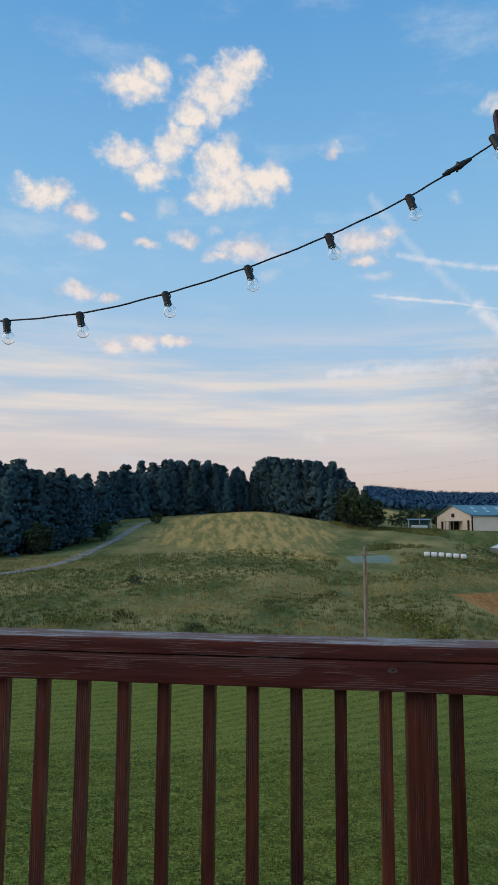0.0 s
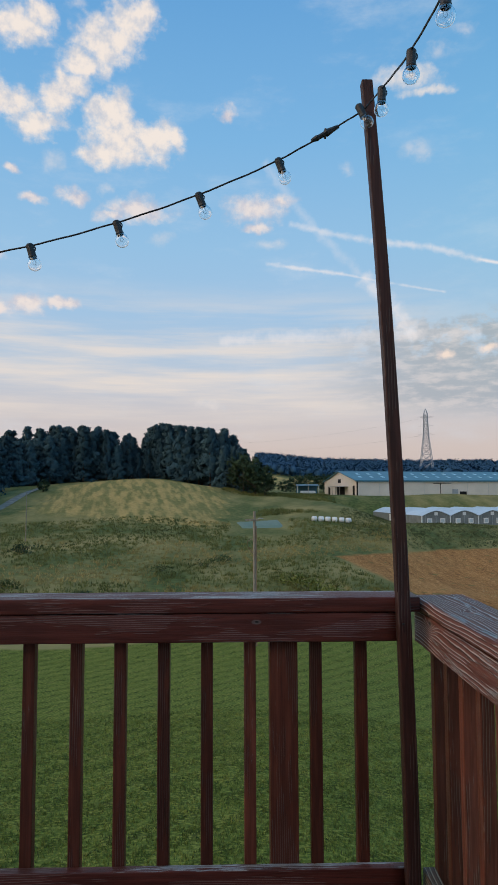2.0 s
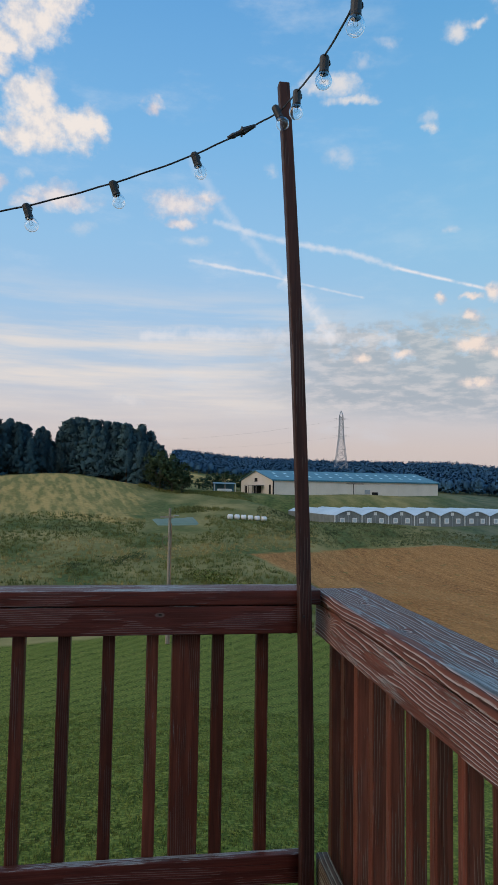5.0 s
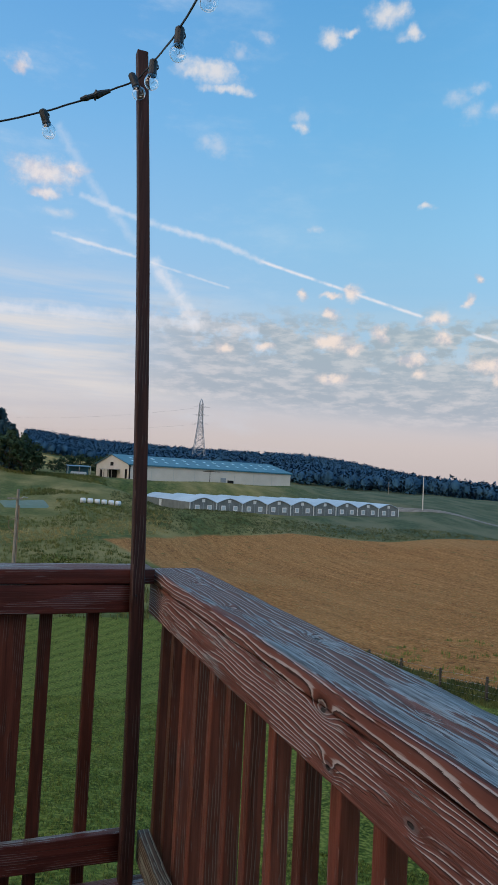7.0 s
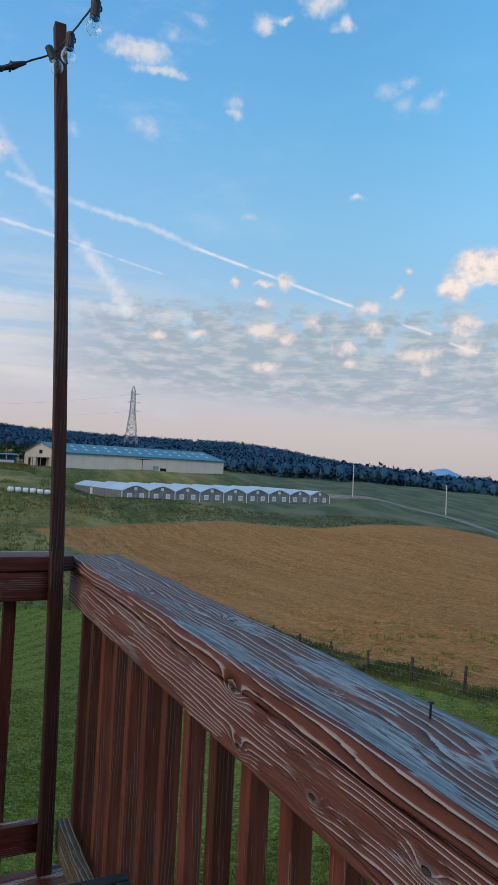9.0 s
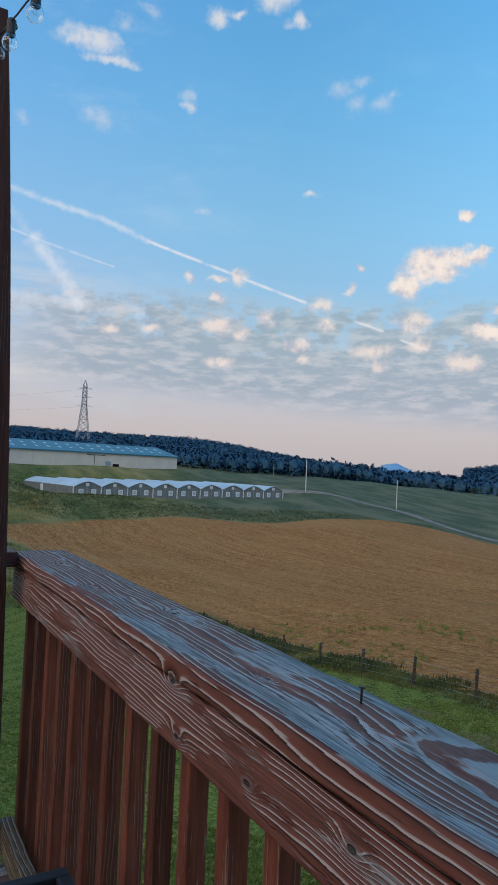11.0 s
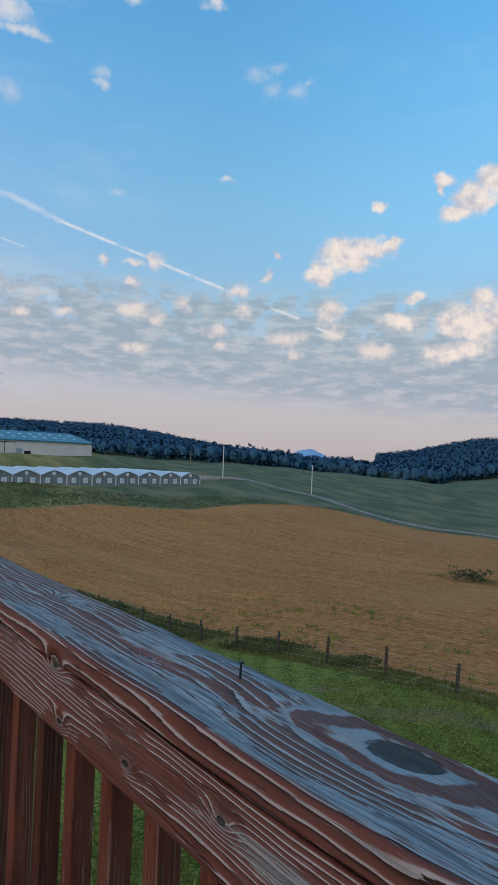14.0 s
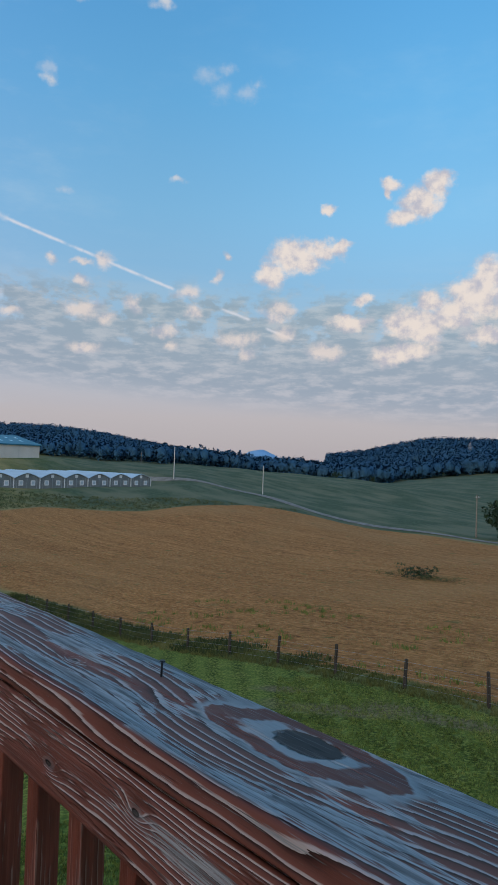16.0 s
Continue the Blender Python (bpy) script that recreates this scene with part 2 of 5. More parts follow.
# ---- materials ----
def mat(name, *cols, scale=8.0, stretch=(1, 1, 1), rough=0.8, bump=0.2, bump_dist=0.01, metal=0.0, detail=6.0, fine=0.35, island=0.0, var=0.0, attr=""):
    """A surface mixed from two to three colours by noise at two scales, with a fine relief."""
    m = bpy.data.materials.new(name)
    m.use_nodes = True
    n, l = m.node_tree.nodes, m.node_tree.links
    b = n["Principled BSDF"]
    tc = n.new("ShaderNodeTexCoord")
    mp = n.new("ShaderNodeMapping")
    mp.inputs["Scale"].default_value = stretch
    l.new(tc.outputs["Object"], mp.inputs[0])
    big, small = n.new("ShaderNodeTexNoise"), n.new("ShaderNodeTexNoise")
    for t, k in ((big, 1.0), (small, 9.0)):
        t.inputs["Scale"].default_value, t.inputs["Detail"].default_value = scale * k, detail
        l.new(mp.outputs[0], t.inputs["Vector"])
    mixv = n.new("ShaderNodeMath")
    mixv.operation = "MULTIPLY_ADD"
    l.new(small.outputs[0], mixv.inputs[0])
    mixv.inputs[1].default_value = fine
    sc = n.new("ShaderNodeMath")
    sc.operation = "MULTIPLY_ADD"
    l.new(big.outputs[0], sc.inputs[0])
    sc.inputs[1].default_value, sc.inputs[2].default_value = 1.0 - fine, 0.0
    l.new(sc.outputs[0], mixv.inputs[2])
    cr = n.new("ShaderNodeValToRGB")
    l.new(mixv.outputs[0], cr.inputs[0])
    cols = list(cols)
    while len(cr.color_ramp.elements) < len(cols):
        cr.color_ramp.elements.new(0.5)
    for i, (e, c) in enumerate(zip(cr.color_ramp.elements, cols)):
        e.position = 0.36 + 0.28 * i / max(1, len(cols) - 1)
        e.color = (*c[:3], 1)
    out = cr.outputs[0]
    if var or island:
        src = n.new("ShaderNodeNewGeometry").outputs["Random Per Island"] if island else n.new("ShaderNodeObjectInfo").outputs["Random"]
        mr = n.new("ShaderNodeMapRange")
        l.new(src, mr.inputs[0])
        mr.inputs[3].default_value, mr.inputs[4].default_value = 1 - max(var, island), 1 + max(var, island)
        vm = n.new("ShaderNodeVectorMath")
        vm.operation = "SCALE"
        l.new(out, vm.inputs[0])
        l.new(mr.outputs[0], vm.inputs["Scale"])
        out = vm.outputs[0]
    l.new(out, b.inputs["Base Color"])
    b.inputs["Roughness"].default_value, b.inputs["Metallic"].default_value = rough, metal
    b.inputs["Specular IOR Level"].default_value = 0.15 if rough > 0.85 else 0.5
    if bump:
        bp = n.new("ShaderNodeBump")
        bp.inputs["Strength"].default_value, bp.inputs["Distance"].default_value = bump, bump_dist
        l.new(mixv.outputs[0], bp.inputs["Height"])
        l.new(bp.outputs[0], b.inputs["Normal"])
    return m


def glass_mat(name, tint=(1, 1, 1), rough=0.02, ior=1.2):
    m = bpy.data.materials.new(name)
    m.use_nodes = True
    b = m.node_tree.nodes["Principled BSDF"]
    b.inputs["Base Color"].default_value = (*tint, 1)
    b.inputs["Roughness"].default_value, b.inputs["IOR"].default_value = rough, ior
    b.inputs["Transmission Weight"].default_value = 1.0
    return m


M_STAIN = mat("dark_red_stain", (0.030, 0.010, 0.008), (0.055, 0.017, 0.012), (0.085, 0.03, 0.02), scale=3, stretch=(1, 1, 1), rough=0.55, bump=0.35, bump_dist=0.004, var=0.25)
# bluish needle tones carry the aerial haze over the hill, painted in
M_LEAF_HAZED = mat("haze_blue_needles", (0.033, 0.078, 0.108), (0.048, 0.102, 0.132), (0.068, 0.130, 0.146), scale=0.6, rough=0.9, bump=0, var=0.25)
M_BROAD = mat("broad_leaves", (0.028, 0.05, 0.03), (0.042, 0.072, 0.038), (0.062, 0.098, 0.046), scale=0.5, rough=0.9, bump=0.6, bump_dist=0.2, var=0.2, island=0.2)
# far leaves pushed to blue: distance haze is put into the base colour
M_FAR_HAZED = mat("haze_blue_far_leaves", (0.027, 0.083, 0.150), (0.037, 0.101, 0.172), (0.051, 0.119, 0.186), scale=0.03, rough=0.95, bump=0, island=0.05)
M_BARK = mat("bark", (0.05, 0.04, 0.035), (0.1, 0.085, 0.07), scale=2, stretch=(3, 3, 0.4), rough=0.95)
M_GREYWOOD = mat("grey_weathered_wood", (0.16, 0.13, 0.11), (0.26, 0.22, 0.18), (0.34, 0.30, 0.26), scale=3, stretch=(6, 6, 0.5), rough=0.9)
M_CREAM = mat("cream_metal_siding", (0.62, 0.55, 0.47), (0.70, 0.62, 0.54), scale=0.3, rough=0.6, bump=0.05)
M_ROOF = mat("blue_green_metal_roof", (0.035, 0.14, 0.19), (0.05, 0.18, 0.235), scale=0.25, rough=0.45, bump=0.05)
M_SKYLIGHT = mat("pale_skylight", (0.45, 0.6, 0.66), (0.55, 0.7, 0.75), scale=1, rough=0.4, bump=0)
M_WHITE = mat("white_plastic", (0.66, 0.66, 0.66), (0.8, 0.8, 0.8), scale=1, rough=0.5, bump=0.05)
M_POLY = mat("greenhouse_sheet", (0.36, 0.44, 0.50), (0.50, 0.59, 0.66), scale=0.15, rough=0.35, bump=0.05)
M_GHWALL = mat("greenhouse_wall_sheet", (0.13, 0.145, 0.15), (0.22, 0.235, 0.24), scale=0.6, rough=0.5, bump=0.1)
M_DARK = mat("dark_trim_and_shade", (0.01, 0.01, 0.012), (0.025, 0.022, 0.02), scale=1, rough=0.9, bump=0)
M_STEEL = mat("galvanised_steel", (0.30, 0.31, 0.33), (0.42, 0.43, 0.45), scale=1, rough=0.5, metal=0.6, bump=0.05)
M_GRAVEL = mat("pale_gravel", (0.17, 0.15, 0.125), (0.23, 0.205, 0.175), (0.30, 0.27, 0.24), scale=0.6, rough=0.95, bump=0.3, bump_dist=0.03)
M_BLACK = mat("black_rubber", (0.008, 0.008, 0.010), (0.016, 0.016, 0.018), scale=30, rough=0.5, bump=0.1, bump_dist=0.001)
M_SIDING = mat("pale_house_siding", (0.5, 0.48, 0.44), (0.58, 0.56, 0.52), scale=1, rough=0.7, bump=0.05)
M_GLASS = glass_mat("clear_bulb_glass", ior=1.45)


def wood(name, axis, stain, pale, grey, worn=0.6, paint=0.6, contrast=1.0, lines=90.0, loops=5.0, knots=(), top_wear=0.0, rough=0.6, relief=0.0025, spread=7.0, per_piece=False):
    """Board along axis 0, 1 or 2: contour-like grain, stain left in the hollows, pale weathered wood where it has gone. knots: along, across, radius."""
    m = bpy.data.materials.new(name)
    m.use_nodes = True
    n, l = m.node_tree.nodes, m.node_tree.links
    b = n["Principled BSDF"]

    def op(kind, *ins):
        x = n.new("ShaderNodeMath")
        x.operation = kind
        for s_, v_ in zip(x.inputs, ins):
            if isinstance(v_, bpy.types.NodeSocket):
                l.new(v_, s_)
            else:
                s_.default_value = v_
        return x.outputs[0]

    def step(v_, lo, hi):
        x = n.new("ShaderNodeMapRange")
        x.interpolation_type = "SMOOTHSTEP"
        l.new(v_, x.inputs[0])
        x.inputs[1].default_value, x.inputs[2].default_value = lo, hi
        return x.outputs[0]

    def mix(f, a, c):
        x = n.new("ShaderNodeMix")
        x.data_type = "RGBA"
        for s_, v_ in ((x.inputs[0], f), (x.inputs[6], a), (x.inputs[7], c)):
            if isinstance(v_, bpy.types.NodeSocket):
                l.new(v_, s_)
            else:
                s_.default_value = v_
        return x.outputs[2]

    sp = n.new("ShaderNodeSeparateXYZ")
    l.new(n.new("ShaderNodeTexCoord").outputs["Object"], sp.inputs[0])
    along = sp.outputs[axis]
    a, c = [sp.outputs[k] for k in range(3) if k != axis]
    across = op("ADD", a, c)
    if per_piece:
        rnd = n.new("ShaderNodeObjectInfo").outputs["Random"]
        along = op("ADD", along, op("MULTIPLY", rnd, 37.0))
    cv = n.new("ShaderNodeCombineXYZ")
    l.new(along, cv.inputs[0])
    l.new(across, cv.inputs[1])
    uv_ = cv.outputs[0]

    def tex(su, sv, detail, rough_=0.5):
        mp = n.new("ShaderNodeVectorMath")
        mp.operation = "MULTIPLY"
        mp.inputs[1].default_value = (su, sv, 1)
        l.new(uv_, mp.inputs[0])
        t = n.new("ShaderNodeTexNoise")
        t.inputs["Scale"].default_value, t.inputs["Detail"].default_value, t.inputs["Roughness"].default_value = 1.0, detail, rough_
        l.new(mp.outputs[0], t.inputs["Vector"])
        return t.outputs[0]

    field = op("ADD", op("MULTIPLY", across, lines), op("MULTIPLY", tex(0.9, spread, 2.0), loops))
    field = op("ADD", field, op("MULTIPLY", tex(7.0, 26.0, 2.0), 0.9))
    core = halo = eye_r = None
    for ku, kv, kr in knots:
        q = n.new("ShaderNodeVectorMath")
        q.operation = "MULTIPLY_ADD"
        q.inputs[1].default_value, q.inputs[2].default_value = (0.5 / kr, 1 / kr, 0), (-ku * 0.5 / kr, -kv / kr, 0)
        l.new(uv_, q.inputs[0])
        ln = n.new("ShaderNodeVectorMath")
        ln.operation = "LENGTH"
        l.new(q.outputs[0], ln.inputs[0])
        r = ln.outputs["Value"]
        field = op("ADD", field, op("MULTIPLY", op("POWER", 2.718, op("MULTIPLY", op("MULTIPLY", r, r), -0.07 if kr > 0.015 else -0.16)), 4.5 if kr > 0.015 else 2.4))
        k = step(op("ADD", r, op("MULTIPLY", op("SUBTRACT", tex(60, 60, 3.0), 0.5), 0.5)), 0.95 if kr > 0.015 else 0.75, 0.82 if kr > 0.015 else 0.5)
        core = k if core is None else op("MAXIMUM", core, k)
        if kr > 0.015:
            q2 = n.new("ShaderNodeVectorMath")
            q2.operation = "MULTIPLY_ADD"
            q2.inputs[1].default_value, q2.inputs[2].default_value = (0.32 / kr, 1 / kr, 0), (-(ku + 0.012) * 0.32 / kr, -(kv - 0.006) / kr, 0)
            l.new(uv_, q2.inputs[0])
            ln2 = n.new("ShaderNodeVectorMath")
            ln2.operation = "LENGTH"
            l.new(q2.outputs[0], ln2.inputs[0])
            eye_r = op("ADD", ln2.outputs["Value"], op("MULTIPLY", op("SUBTRACT", tex(14, 34, 3.0), 0.5), 1.3))
        hl = op("MULTIPLY", step(op("ADD", r, op("MULTIPLY", op("SUBTRACT", tex(25, 60, 3.0), 0.5), 0.9)), 1.75, 1.15), 0.3 if kr > 0.015 else 0.25)
        halo = hl if halo is None else op("MAXIMUM", halo, hl)
    fibre = tex(14.0, 420.0, 4.0, 0.6)
    ring = op("FRACT", op("ADD", field, op("MULTIPLY", fibre, 0.35)))
    cr = n.new("ShaderNodeValToRGB")
    l.new(ring, cr.inputs[0])
    while len(cr.color_ramp.elements) < 5:
        cr.color_ramp.elements.new(0.5)
    for e_, (p_, c_) in zip(cr.color_ramp.elements, ((0.0, pale), (0.17, [0.8 * a_ + 0.2 * b_ for a_, b_ in zip(pale, stain)]), (0.27, [v_ * 1.15 for v_ in stain]), (0.74, [v_ * 0.8 for v_ in stain]), (0.95, [v_ * 0.22 for v_ in stain]))):
        e_.position, e_.color = p_, (*c_, 1)
    st = mix(step(tex(5, 60, 4.0), 0.35, 0.7), (*[v_ * 0.75 for v_ in stain], 1), (*[v_ * 1.3 for v_ in stain], 1))
    pl = mix(step(tex(4.0, 120.0, 5.0, 0.65), 0.34, 0.66), (*[v_ * 0.42 for v_ in grey], 1), (*[v_ * 1.45 for v_ in grey], 1))
    pl = mix(op("MULTIPLY", step(fibre, 0.45, 0.7), 0.4), pl, (*[v_ * 1.7 for v_ in grey], 1))
    patch = tex(2.6, 17.0, 4.0, 0.6)
    col = mix(contrast, st, cr.outputs[0])
    intact = step(patch, paint, paint + 0.03)
    col = mix(op("MULTIPLY", intact, 0.92), col, st)
    bare = step(op("ADD", tex(3.1, 24.0, 5.0, 0.62), op("MULTIPLY", op("SUBTRACT", fibre, 0.5), 0.8)), worn, worn + 0.14)
    if top_wear:
        nz = n.new("ShaderNodeSeparateXYZ")
        l.new(n.new("ShaderNodeNewGeometry").outputs["Normal"], nz.inputs[0])
        up = step(nz.outputs[2], 0.45, 0.9)
        isle = op("ADD", op("ADD", tex(2.6, 21.0, 5.0, 0.6), op("MULTIPLY", op("SUBTRACT", fibre, 0.5), 0.22)), op("MULTIPLY", op("SUBTRACT", ring, 0.5), -0.07))
        isle = op("SUBTRACT", isle, op("MULTIPLY", step(along, 0.75, 1.75), 0.10))
        bare = op("MAXIMUM", bare, op("MULTIPLY", up, step(isle, 0.52 - top_wear, 0.56 - top_wear)))
        rim = op("MULTIPLY", op("MULTIPLY", up, step(isle, 0.52 - top_wear, 0.55 - top_wear)), step(isle, 0.60 - top_wear, 0.565 - top_wear))
        pl = mix(op("MULTIPLY", rim, 0.7), pl, (*[v_ * 1.9 for v_ in grey], 1))
        pl = mix(op("MULTIPLY", step(ring, 0.80, 0.95), 0.38), pl, (*[v_ * 0.42 for v_ in grey], 1))
    col = mix(op("MULTIPLY", bare, op("SUBTRACT", 0.95, op("MULTIPLY", step(ring, 0.8, 0.97), 0.3))), col, pl)
    crack = step(tex(2.2, 130.0, 3.0, 0.7), 0.65, 0.71)
    col = mix(op("MULTIPLY", crack, 0.75), col, (*[v_ * 0.3 for v_ in stain], 1))
    if core is not None:
        col = mix(halo, col, (*[v_ * 1.15 for v_ in grey], 1))
        if eye_r is not None:
            er = n.new("ShaderNodeValToRGB")
            l.new(op("MULTIPLY", eye_r, 0.25), er.inputs[0])
            while len(er.color_ramp.elements) < 7:
                er.color_ramp.elements.new(0.5)
            red, white = [v_ * 0.9 for v_ in stain], [v_ * 1.45 for v_ in grey]
            for e_, (p_, c_) in zip(er.color_ramp.elements, ((0.0, grey), (0.17, white), (0.24, white), (0.27, red), (0.43, red), (0.45, white), (0.50, grey))):
                e_.position, e_.color = p_, (*c_, 1)
            eyef = op("MULTIPLY", step(eye_r, 2.15, 1.9), op("SUBTRACT", 0.92, op("MULTIPLY", step(fibre, 0.5, 0.7), 0.45)))
            col = mix(eyef, col, er.outputs[0])
        col = mix(op("MULTIPLY", core, 0.92), col, mix(step(tex(9, 90, 3.0, 0.7), 0.56, 0.62), (0.036, 0.028, 0.022, 1), (0.008, 0.007, 0.006, 1)))
    if per_piece:
        v2 = n.new("ShaderNodeVectorMath")
        v2.operation = "SCALE"
        l.new(col, v2.inputs[0])
        l.new(op("ADD", op("MULTIPLY", rnd, 0.7), 0.65), v2.inputs["Scale"])
        col = v2.outputs[0]
    l.new(col, b.inputs["Base Color"])
    b.inputs["Specular IOR Level"].default_value = 0.24
    l.new(op("ADD", op("MULTIPLY", bare, 0.25), rough), b.inputs["Roughness"])
    h = op("ADD", op("ADD", op("MULTIPLY", op("SUBTRACT", 1.0, ring), op("MULTIPLY", op("SUBTRACT", 1.0, op("MULTIPLY", intact, 0.8)), 0.9)), op("MULTIPLY", fibre, 0.4)), op("MULTIPLY", tex(30, 30, 4.0), 0.15))
    h = op("SUBTRACT", h, op("MULTIPLY", crack, 0.8))
    if core is not None:
        h = op("SUBTRACT", h, op("MULTIPLY", core, 1.2))
    bp = n.new("ShaderNodeBump")
    bp.inputs["Strength"].default_value, bp.inputs["Distance"].default_value = 0.9, relief
    l.new(h, bp.inputs["Height"])
    l.new(bp.outputs[0], b.inputs["Normal"])
    return m


STAIN, PALE, GREY = (0.172, 0.056, 0.037), (0.50, 0.41, 0.37), (0.245, 0.238, 0.230)
CAP_KNOTS = ((0.20, 5.660, 0.026), (1.071, 5.648, 0.008), (1.403, 5.574, 0.006), (1.772, 5.592, 0.007), (0.805, 5.484, 0.007), (0.781, 5.403, 0.006), (0.553, 5.423, 0.006), (0.334, 5.446, 0.006), (1.95, 5.47, 0.009), (0.62, 5.60, 0.005))
M_CAP = wood("weathered_cap_wood", 1, STAIN, PALE, GREY, 0.62, 0.60, 1.0, lines=80, loops=11, knots=CAP_KNOTS, top_wear=0.03, relief=0.006)
M_RAILWOOD = wood("weathered_rail_wood", 1, STAIN, PALE, GREY, 0.57, 0.54, 1.0, lines=95, loops=13, knots=CAP_KNOTS, relief=0.006)
M_FRONT = wood("dark_red_rail_wood", 0, (0.102, 0.023, 0.015), (0.24, 0.17, 0.15), GREY, 0.74, 0.47, 0.6, lines=130, loops=6, knots=((4.05, 2.893, 0.005), (2.75, 2.88, 0.005)), top_wear=0.10, rough=0.5)
M_BALUSTER = wood("red_stained_baluster", 2, (0.140, 0.038, 0.022), (0.34, 0.22, 0.18), GREY, 0.70, 0.47, 0.4, lines=150, loops=6, rough=0.5, per_piece=True)
M_SIDEBAL = wood("worn_red_baluster", 2, (0.165, 0.047, 0.029), (0.40, 0.26, 0.20), (0.20, 0.17, 0.15), 0.68, 0.48, 0.42, lines=130, loops=7, rough=0.55, per_piece=True)
M_POLE = wood("dark_brown_pole_wood", 2, (0.058, 0.021, 0.016), (0.17, 0.11, 0.09), GREY, 0.76, 0.45, 0.5, lines=110, loops=3, rough=0.6)
M_LOWRAIL = wood("weathered_low_rail", 1, (0.09, 0.05, 0.03), (0.30, 0.26, 0.18), (0.22, 0.21, 0.16), 0.5, 0.7, 0.9, lines=70, loops=5)

# ---- mesh helpers ----
def link_mesh(name, bm, material, parent=None, label=""):
    me = bpy.data.meshes.new(name)
    bm.to_mesh(me)
    bm.free()
    for m in material if isinstance(material, (list, tuple)) else [material]:
        me.materials.append(m)
    ob = new(name, me)
    if parent is not None:
        ob.parent = parent
    if label:
        ob["label"] = label
    return ob


part = link_mesh


def box_bm(x0, x1, y0, y1, z0, z1, bevel=0.0, bm=None):
    bm = bm or bmesh.new()
    got = bmesh.ops.create_cube(bm, size=1.0)
    bmesh.ops.transform(bm, matrix=Matrix.LocRotScale(((x0 + x1) / 2, (y0 + y1) / 2, (z0 + z1) / 2), None, (x1 - x0, y1 - y0, z1 - z0)), verts=got["verts"])
    if bevel:
        edges = list({e for v in got["verts"] for e in v.link_edges})
        bmesh.ops.bevel(bm, geom=edges, offset=bevel, segments=2, affect="EDGES", profile=0.6)
    return bm


def tube_bm(points, radius, sides=8, bm=None, radii=None):
    """A round bar through the points."""
    bm = bm or bmesh.new()
    pts = [Vector(p) for p in points]
    rings = []
    for i, p in enumerate(pts):
        d = (pts[min(i + 1, len(pts) - 1)] - pts[max(i - 1, 0)]).normalized()
        q = d.to_track_quat("Z", "Y")
        r = radii[i] if radii else radius
        rings.append([bm.verts.new(p + q @ Vector((r * math.cos(a), r * math.sin(a), 0))) for a in (2 * math.pi * k / sides for k in range(sides))])
    for a, b in zip(rings, rings[1:]):
        for k in range(sides):
            bm.faces.new((a[k], a[(k + 1) % sides], b[(k + 1) % sides], b[k]))
    bm.faces.new(rings[0][::-1])
    bm.faces.new(rings[-1])
    return bm


def thing(name, label, category, at=(0, 0, 0), group="", kind=""):
    ob = new(name)
    ob.location = at
    return tagged(ob, label, category, group, kind)


# ---- the land ----
EYE_X, EYE_Y = 4.05, -0.2
AZ = [-30, -16, -7, 1, 8, 18, 26, 34, 42, 50, 55, 60, 75]
DIST = [0, 55, 100, 150, 220, 300, 500, 900]
PROFILE = {
    -30: (-4, -10.0, -8.5, -6.0, -1.0, 4, 8, 8), -16: (-4, -10.8, -8.5, -5.0, 3.0, 5, 8, 8),
    -7: (-4, -10.8, -8.5, -4.0, 5.6, 7, 8, 12), 1: (-4, -10.8, -9.0, -4.8, 1.2, 3, 14, 40),
    8: (-4, -11.0, -9.2, -4.6, 0.0, 1.5, 9, 34), 18: (-4.4, -11.6, -11.5, -7.8, -3.0, 3, 7, 31),
    26: (-4.4, -11.0, -12.0, -9.7, -4.3, -0.4, 4, 29), 34: (-4.7, -10.8, -12.0, -10.2, -3.6, -1.2, 0, 11),
    42: (-4.7, -10.3, -12.0, -10.4, -7.4, -2.6, -7, 0), 50: (-4.7, -10.0, -11.8, -12.2, -10.0, -5.6, -12, 9), 55: (-4.7, -9.9, -11.9, -13.0, -11.8, -7.6, -7, 26),
    60: (-4.7, -9.8, -12.0, -13.8, -13.4, -9.6, -2, 27), 75: (-4.7, -9.8, -12.0, -14.0, -14.0, -11, 0, 20)}


def hermite(xs, ys, x):
    """Smooth curve through (xs, ys), without overshoot; ys may hold arrays."""
    xs = np.asarray(xs, float)
    ys = np.asarray(ys, float)
    h = np.diff(xs)
    d = np.diff(ys, axis=0) / h.reshape(-1, *([1] * (ys.ndim - 1)))
    m = np.zeros_like(ys)
    m[1:-1] = np.where(d[1:] * d[:-1] > 0, 2 * d[1:] * d[:-1] / np.where(np.abs(d[1:] + d[:-1]) < 1e-9, 1, d[1:] + d[:-1]), 0)
    m[0], m[-1] = d[0], 0
    x = np.clip(x, xs[0], xs[-1])
    i = np.clip(np.searchsorted(xs, x, "right") - 1, 0, len(xs) - 2)
    t = (x - xs[i]) / h[i]
    return ((2 * t**3 - 3 * t**2 + 1) * ys[i] + (t**3 - 2 * t**2 + t) * h[i] * m[i] + (-2 * t**3 + 3 * t**2) * ys[i + 1] + (t**3 - t**2) * h[i] * m[i + 1])


FINE_D = np.concatenate([np.arange(0, 60, 5.0), np.geomspace(60, 900, 60)])
TABLE = np.array([hermite(DIST, PROFILE[a], FINE_D) for a in AZ])


def polar(az, d):
    a = radians(az)
    return EYE_X + d * math.sin(a), EYE_Y + d * math.cos(a)


PADS = []  # level terraces: centre, direction, half sizes, height


